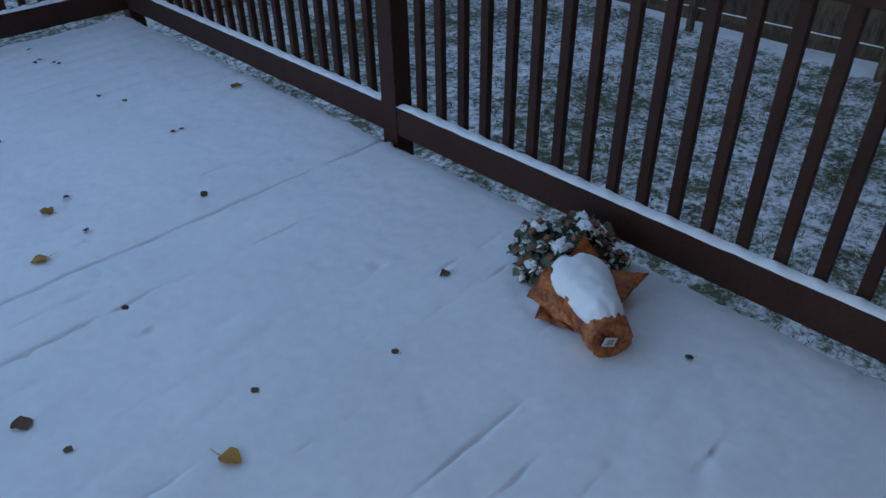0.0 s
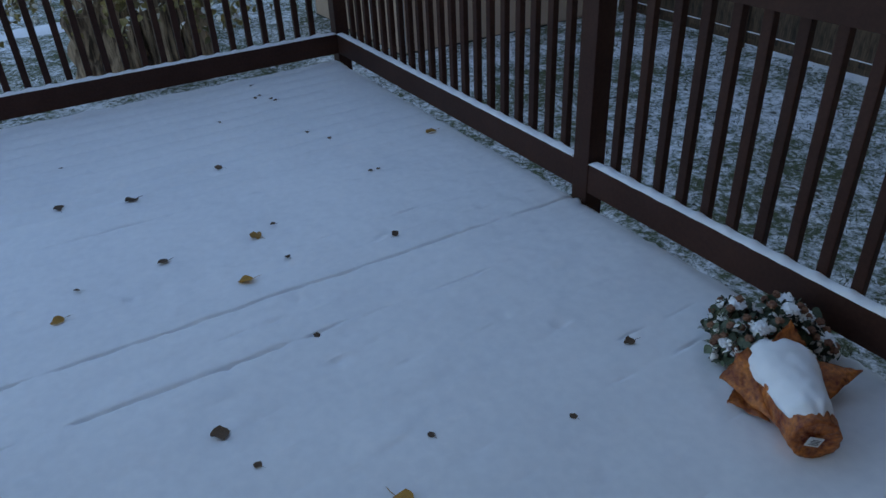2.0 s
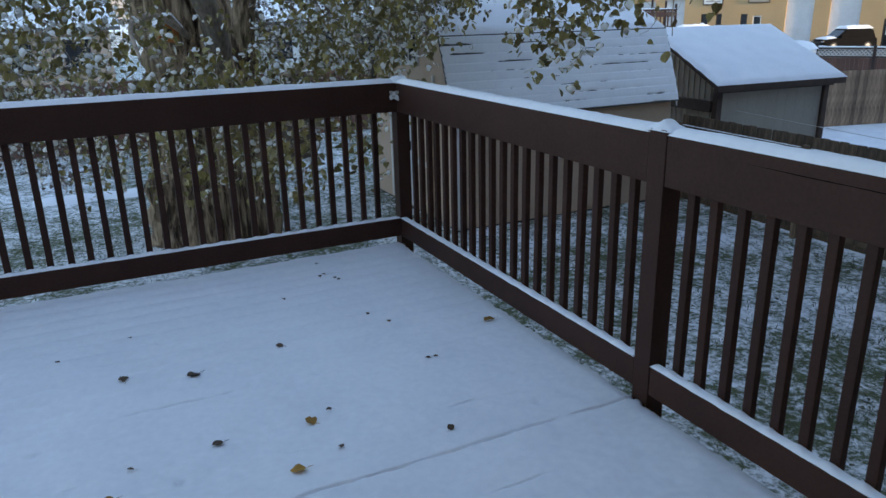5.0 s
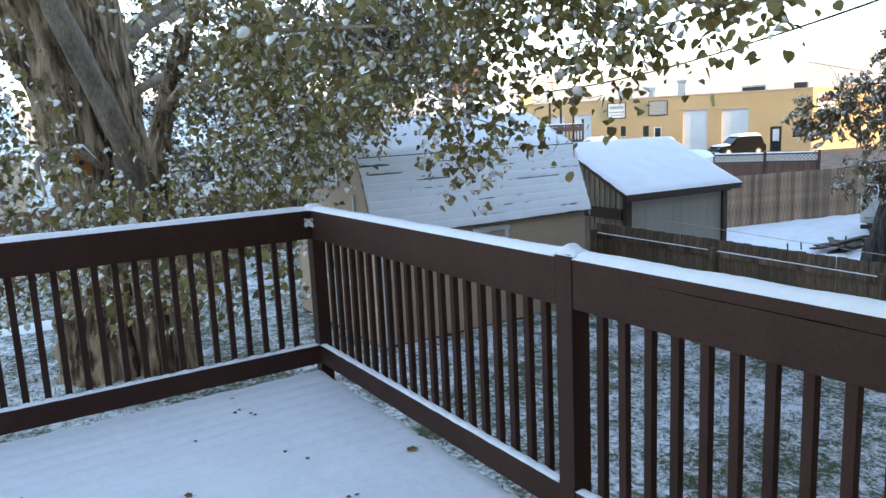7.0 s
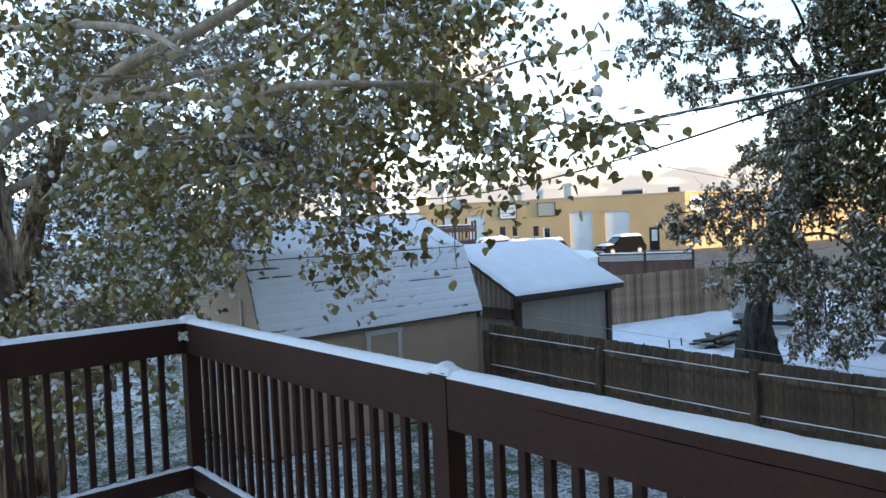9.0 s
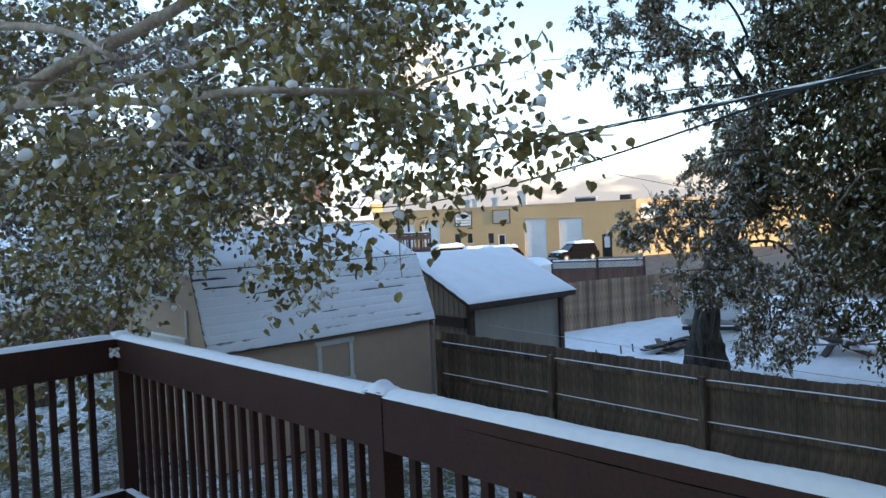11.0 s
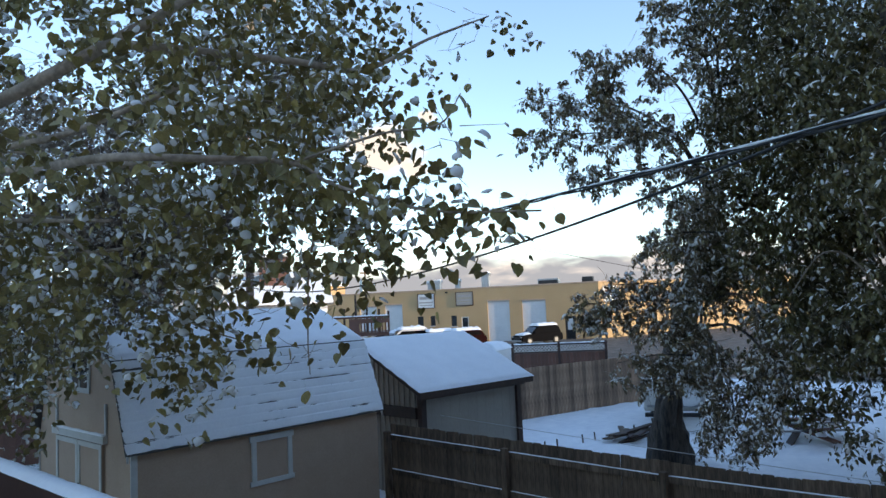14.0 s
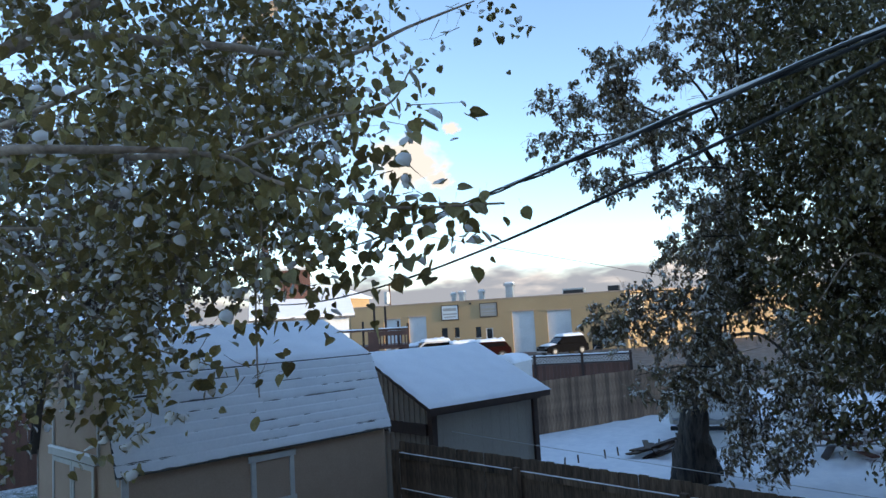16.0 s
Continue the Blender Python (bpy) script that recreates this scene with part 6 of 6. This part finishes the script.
for k in range(4):
    part("print_bar", box(-0.0024, -0.012, -0.009 + 0.005 * k, -0.0016, 0.010 - 0.003 * (k % 2), -0.007 + 0.005 * k), INK, st)


def pot_snow():
    """Snow heaped along the upper side of the sleeve, widening towards the plant."""
    n, m = 34, 21
    verts, faces = [], []
    for i in range(n):
        s = i / (n - 1)
        x = 0.012 + 0.285 * s
        half = (0.050 + 0.052 * s) * min(1, 0.55 + 4 * s) * (1 - 0.35 * max(s - 0.8, 0) / 0.2)
        for j in range(m):
            e = -1 + 2 * j / (m - 1)
            foot = 0.057 + 0.070 * math.sqrt(max(1 - (e * 0.80) ** 2, 0)) * (0.86 + 0.10 * s)
            h = 0.026 * (1 - abs(e) ** 4) * min(1, 6 * s + 0.1) * min(1, 7 * (1 - s) + 0.1)
            wob = 1 + 0.10 * noise.noise((x * 18, e * 2, 4))
            verts.append((x + 0.010 * noise.noise((e * 3, s * 4, 1)), e * half * wob, foot - 0.012 + h + 0.007 * noise.noise((x * 26, e * 2.4, 7))))
    for i in range(n - 1):
        for j in range(m - 1):
            faces.append((i * m + j, (i + 1) * m + j, (i + 1) * m + j + 1, i * m + j + 1))
    raw("snow_cap", verts, faces, SNOW, pot, "smooth heap of snow over the pot", soft=True).modifiers.new("thickness", "SOLIDIFY").thickness = 0.012


pot_snow()


def lump(name, c, r, material, parent, label="", rough=0.2, seg=20, freq=2.0, flat=-1.0):
    bm = bmesh.new()
    bmesh.ops.create_icosphere(bm, subdivisions=4, radius=1.0)
    for v in bm.verts:
        k = 1 + rough * noise.noise(v.co * freq + Vector(c) * 9)
        v.co = Vector((v.co.x * r[0], v.co.y * r[1], max(v.co.z, flat) * r[2])) * k + Vector(c)
    return smooth(part(name, bm, material, parent, label))


rng = np.random.default_rng(77)
spots = [(0.34, 0.04, 0.07, 0.07), (0.39, -0.05, 0.09, 0.075), (0.36, 0.07, 0.055, 0.06), (0.43, 0.05, 0.08, 0.07), (0.40, -0.12, 0.07, 0.06), (0.35, 0.10, 0.04, 0.045), (0.34, -0.14, 0.045, 0.045), (0.46, -0.09, 0.08, 0.06), (0.44, 0.08, 0.05, 0.05)]
keep = lambda vs: [(x, y, max(z, 0.003)) for x, y, z in vs]
v, f, sv, sf = leaf_cloud(rng, spots, 1700, 0.026, 0.30)
tagged(raw("foliage", keep(v), f, MUM_LEAF, pot, "grey-green leaves"), kind="stuff")
raw("foliage_snow", keep(sv), sf, SNOW_LEAF, pot, soft=True)
for k in range(54):
    x, y, z, r = spots[k % 9]
    d = rng.normal(size=3)
    d[2] = abs(d[2]) + 0.2
    d /= np.linalg.norm(d)
    p = (x + d[0] * r, y + d[1] * r, max(z + d[2] * r * 0.9, 0.012))
    lump("flower_head", p, (0.011, 0.010, 0.008), MUM_FLOWER, pot, rough=0.6)
for k, (x, y, z, r) in enumerate(spots):
    lump("foliage_snow", (x + rng.normal() * 0.01, y + rng.normal() * 0.01, z + r * 0.75), (0.022, 0.018, 0.008), SNOW, pot, rough=0.9, freq=3.0)

# ---- on the deck: fallen leaves ----
BIG = [(-1.24, -1.99, 30, .052), (-1.37, -2.28, 80, .056), (-1.59, -1.38, 120, .068), (-1.87, -1.27, 10, .050), (-1.35, -3.42, 200, .060), (-0.50, -3.27, 75, .042), (-0.78, -2.29, 300, .036), (-0.155, -1.485, 95, .060), (-1.66, -2.96, 85, .058),
       (-1.18, -1.27, 60, .042), (-1.97, -2.16, 100, .046), (-1.59, -1.98, 90, .046), (-2.41, -1.55, 85, .060)]
SMALL = [(-1.61, -3.12, 40), (-0.61, -1.25, 20), (-0.67, -1.11, 150), (-0.64, -0.54, 60), (-0.67, -0.20, 100), (-1.01, -0.69, 30), (-0.69, -0.41, 80), (-1.19, -3.27, 10), (-0.61, -1.72, 70), (-0.65, -0.50, 10), (-1.28, -2.71, 45), (-2.13, -0.94, 35),
         (-1.89, -2.00, 80), (-2.63, -0.38, 120), (-1.81, -0.82, 15), (-0.57, -1.72, 20), (-1.15, -1.94, 60), (-1.19, -2.21, 15), (-0.72, -0.43, 5), (-0.84, -3.42, 10), (-0.30, -4.00, 50)]


def deck_leaf(x, y, turn, size, material, label, seed):
    r = np.random.default_rng(seed)
    n, verts, faces = 14, [], []
    verts.append((0, 0.5, 0.05))
    for i in range(n):
        a = -math.pi / 2 + 2 * math.pi * i / n
        c, s = math.cos(a), math.sin(a)
        w = 0.5 * (1 - 0.45 * max(s, 0)) * (1 + 0.10 * r.normal())
        verts.append((c * w, 0.5 + 0.55 * s, 0.10 + 0.16 * abs(c) ** 1.5 * r.uniform(0.2, 1.6) + 0.10 * s * r.normal() * 0.5))
    faces = [(0, 1 + i, 1 + (i + 1) % n) for i in range(n)]
    low = min(q[2] for q in verts)
    verts = [(a, b - 0.5, c - low) for a, b, c in verts]
    leaf = raw("fallen_leaf", verts, faces, material, soft=True)
    v, f = tube([Vector((0, -0.5, verts[1][2])), Vector((0.05, -0.8, 0.1)), Vector((0.0, -1.1, 0.16))], 0.022, 0.016, 5)
    raw("stalk", v, f, material, leaf, soft=True)
    leaf.matrix_world = pose(x, y, 0.003, r.uniform(-8, 14), r.uniform(-10, 10), turn) @ Matrix.Scale(size, 4)
    tagged(leaf, label, "leaf", "fallen leaves on the deck")


for k, (x, y, a, s) in enumerate(BIG):
    yellow = k in (0, 1, 4, 7, 10, 12)
    deck_leaf(x, y, a, s * (0.9 if yellow else 0.8), FALLEN if yellow else FALLEN_DRY, "curled yellow fallen leaf on the deck snow" if yellow else "curled dark brown fallen leaf on the deck snow", k)
for k, (x, y, a) in enumerate(SMALL):
    deck_leaf(x, y, a, 0.022, FALLEN_DRY, "tiny dark curled leaf scrap on the deck snow", 100 + k)

# ---- ornament on the railing corner ----
orn = thing("bow_ornament", "small frayed pale fabric bow tied to the railing corner", "ornament", at=pose(-0.010, -0.010, 1.000, 0, 0, -45))
for turn, size in ((25, 0.040), (155, 0.038), (-52, 0.052), (232, 0.050), (-88, 0.032)):
    verts, faces = [], []
    for i in range(7):
        u = i / 6
        w = 0.004 + 0.24 * size * math.sin(math.pi * min(u * 1.1, 1)) ** 0.8
        for j in range(4):
            e = -1 + 2 * j / 3
            verts.append((u * size, -0.012 - 0.010 * math.sin(math.pi * u) + 0.004 * noise.noise((u * 6, e * 2, turn)), e * w + 0.003 * noise.noise((u * 9, e * 4, turn + 3))))
    for i in range(6):
        for j in range(3):
            faces.append((i * 4 + j, (i + 1) * 4 + j, (i + 1) * 4 + j + 1, i * 4 + j + 1))
    loop = raw("ribbon_loop", verts, faces, TRIM if size > 0.045 else GREYWALL, orn, soft=True)
    loop.modifiers.new("thickness", "SOLIDIFY").thickness = 0.003
    loop.matrix_local = Matrix.Rotation(radians(-turn), 4, "Y")
lump("knot", (0, -0.016, 0), (0.013, 0.010, 0.013), TRIM, orn, rough=0.4)
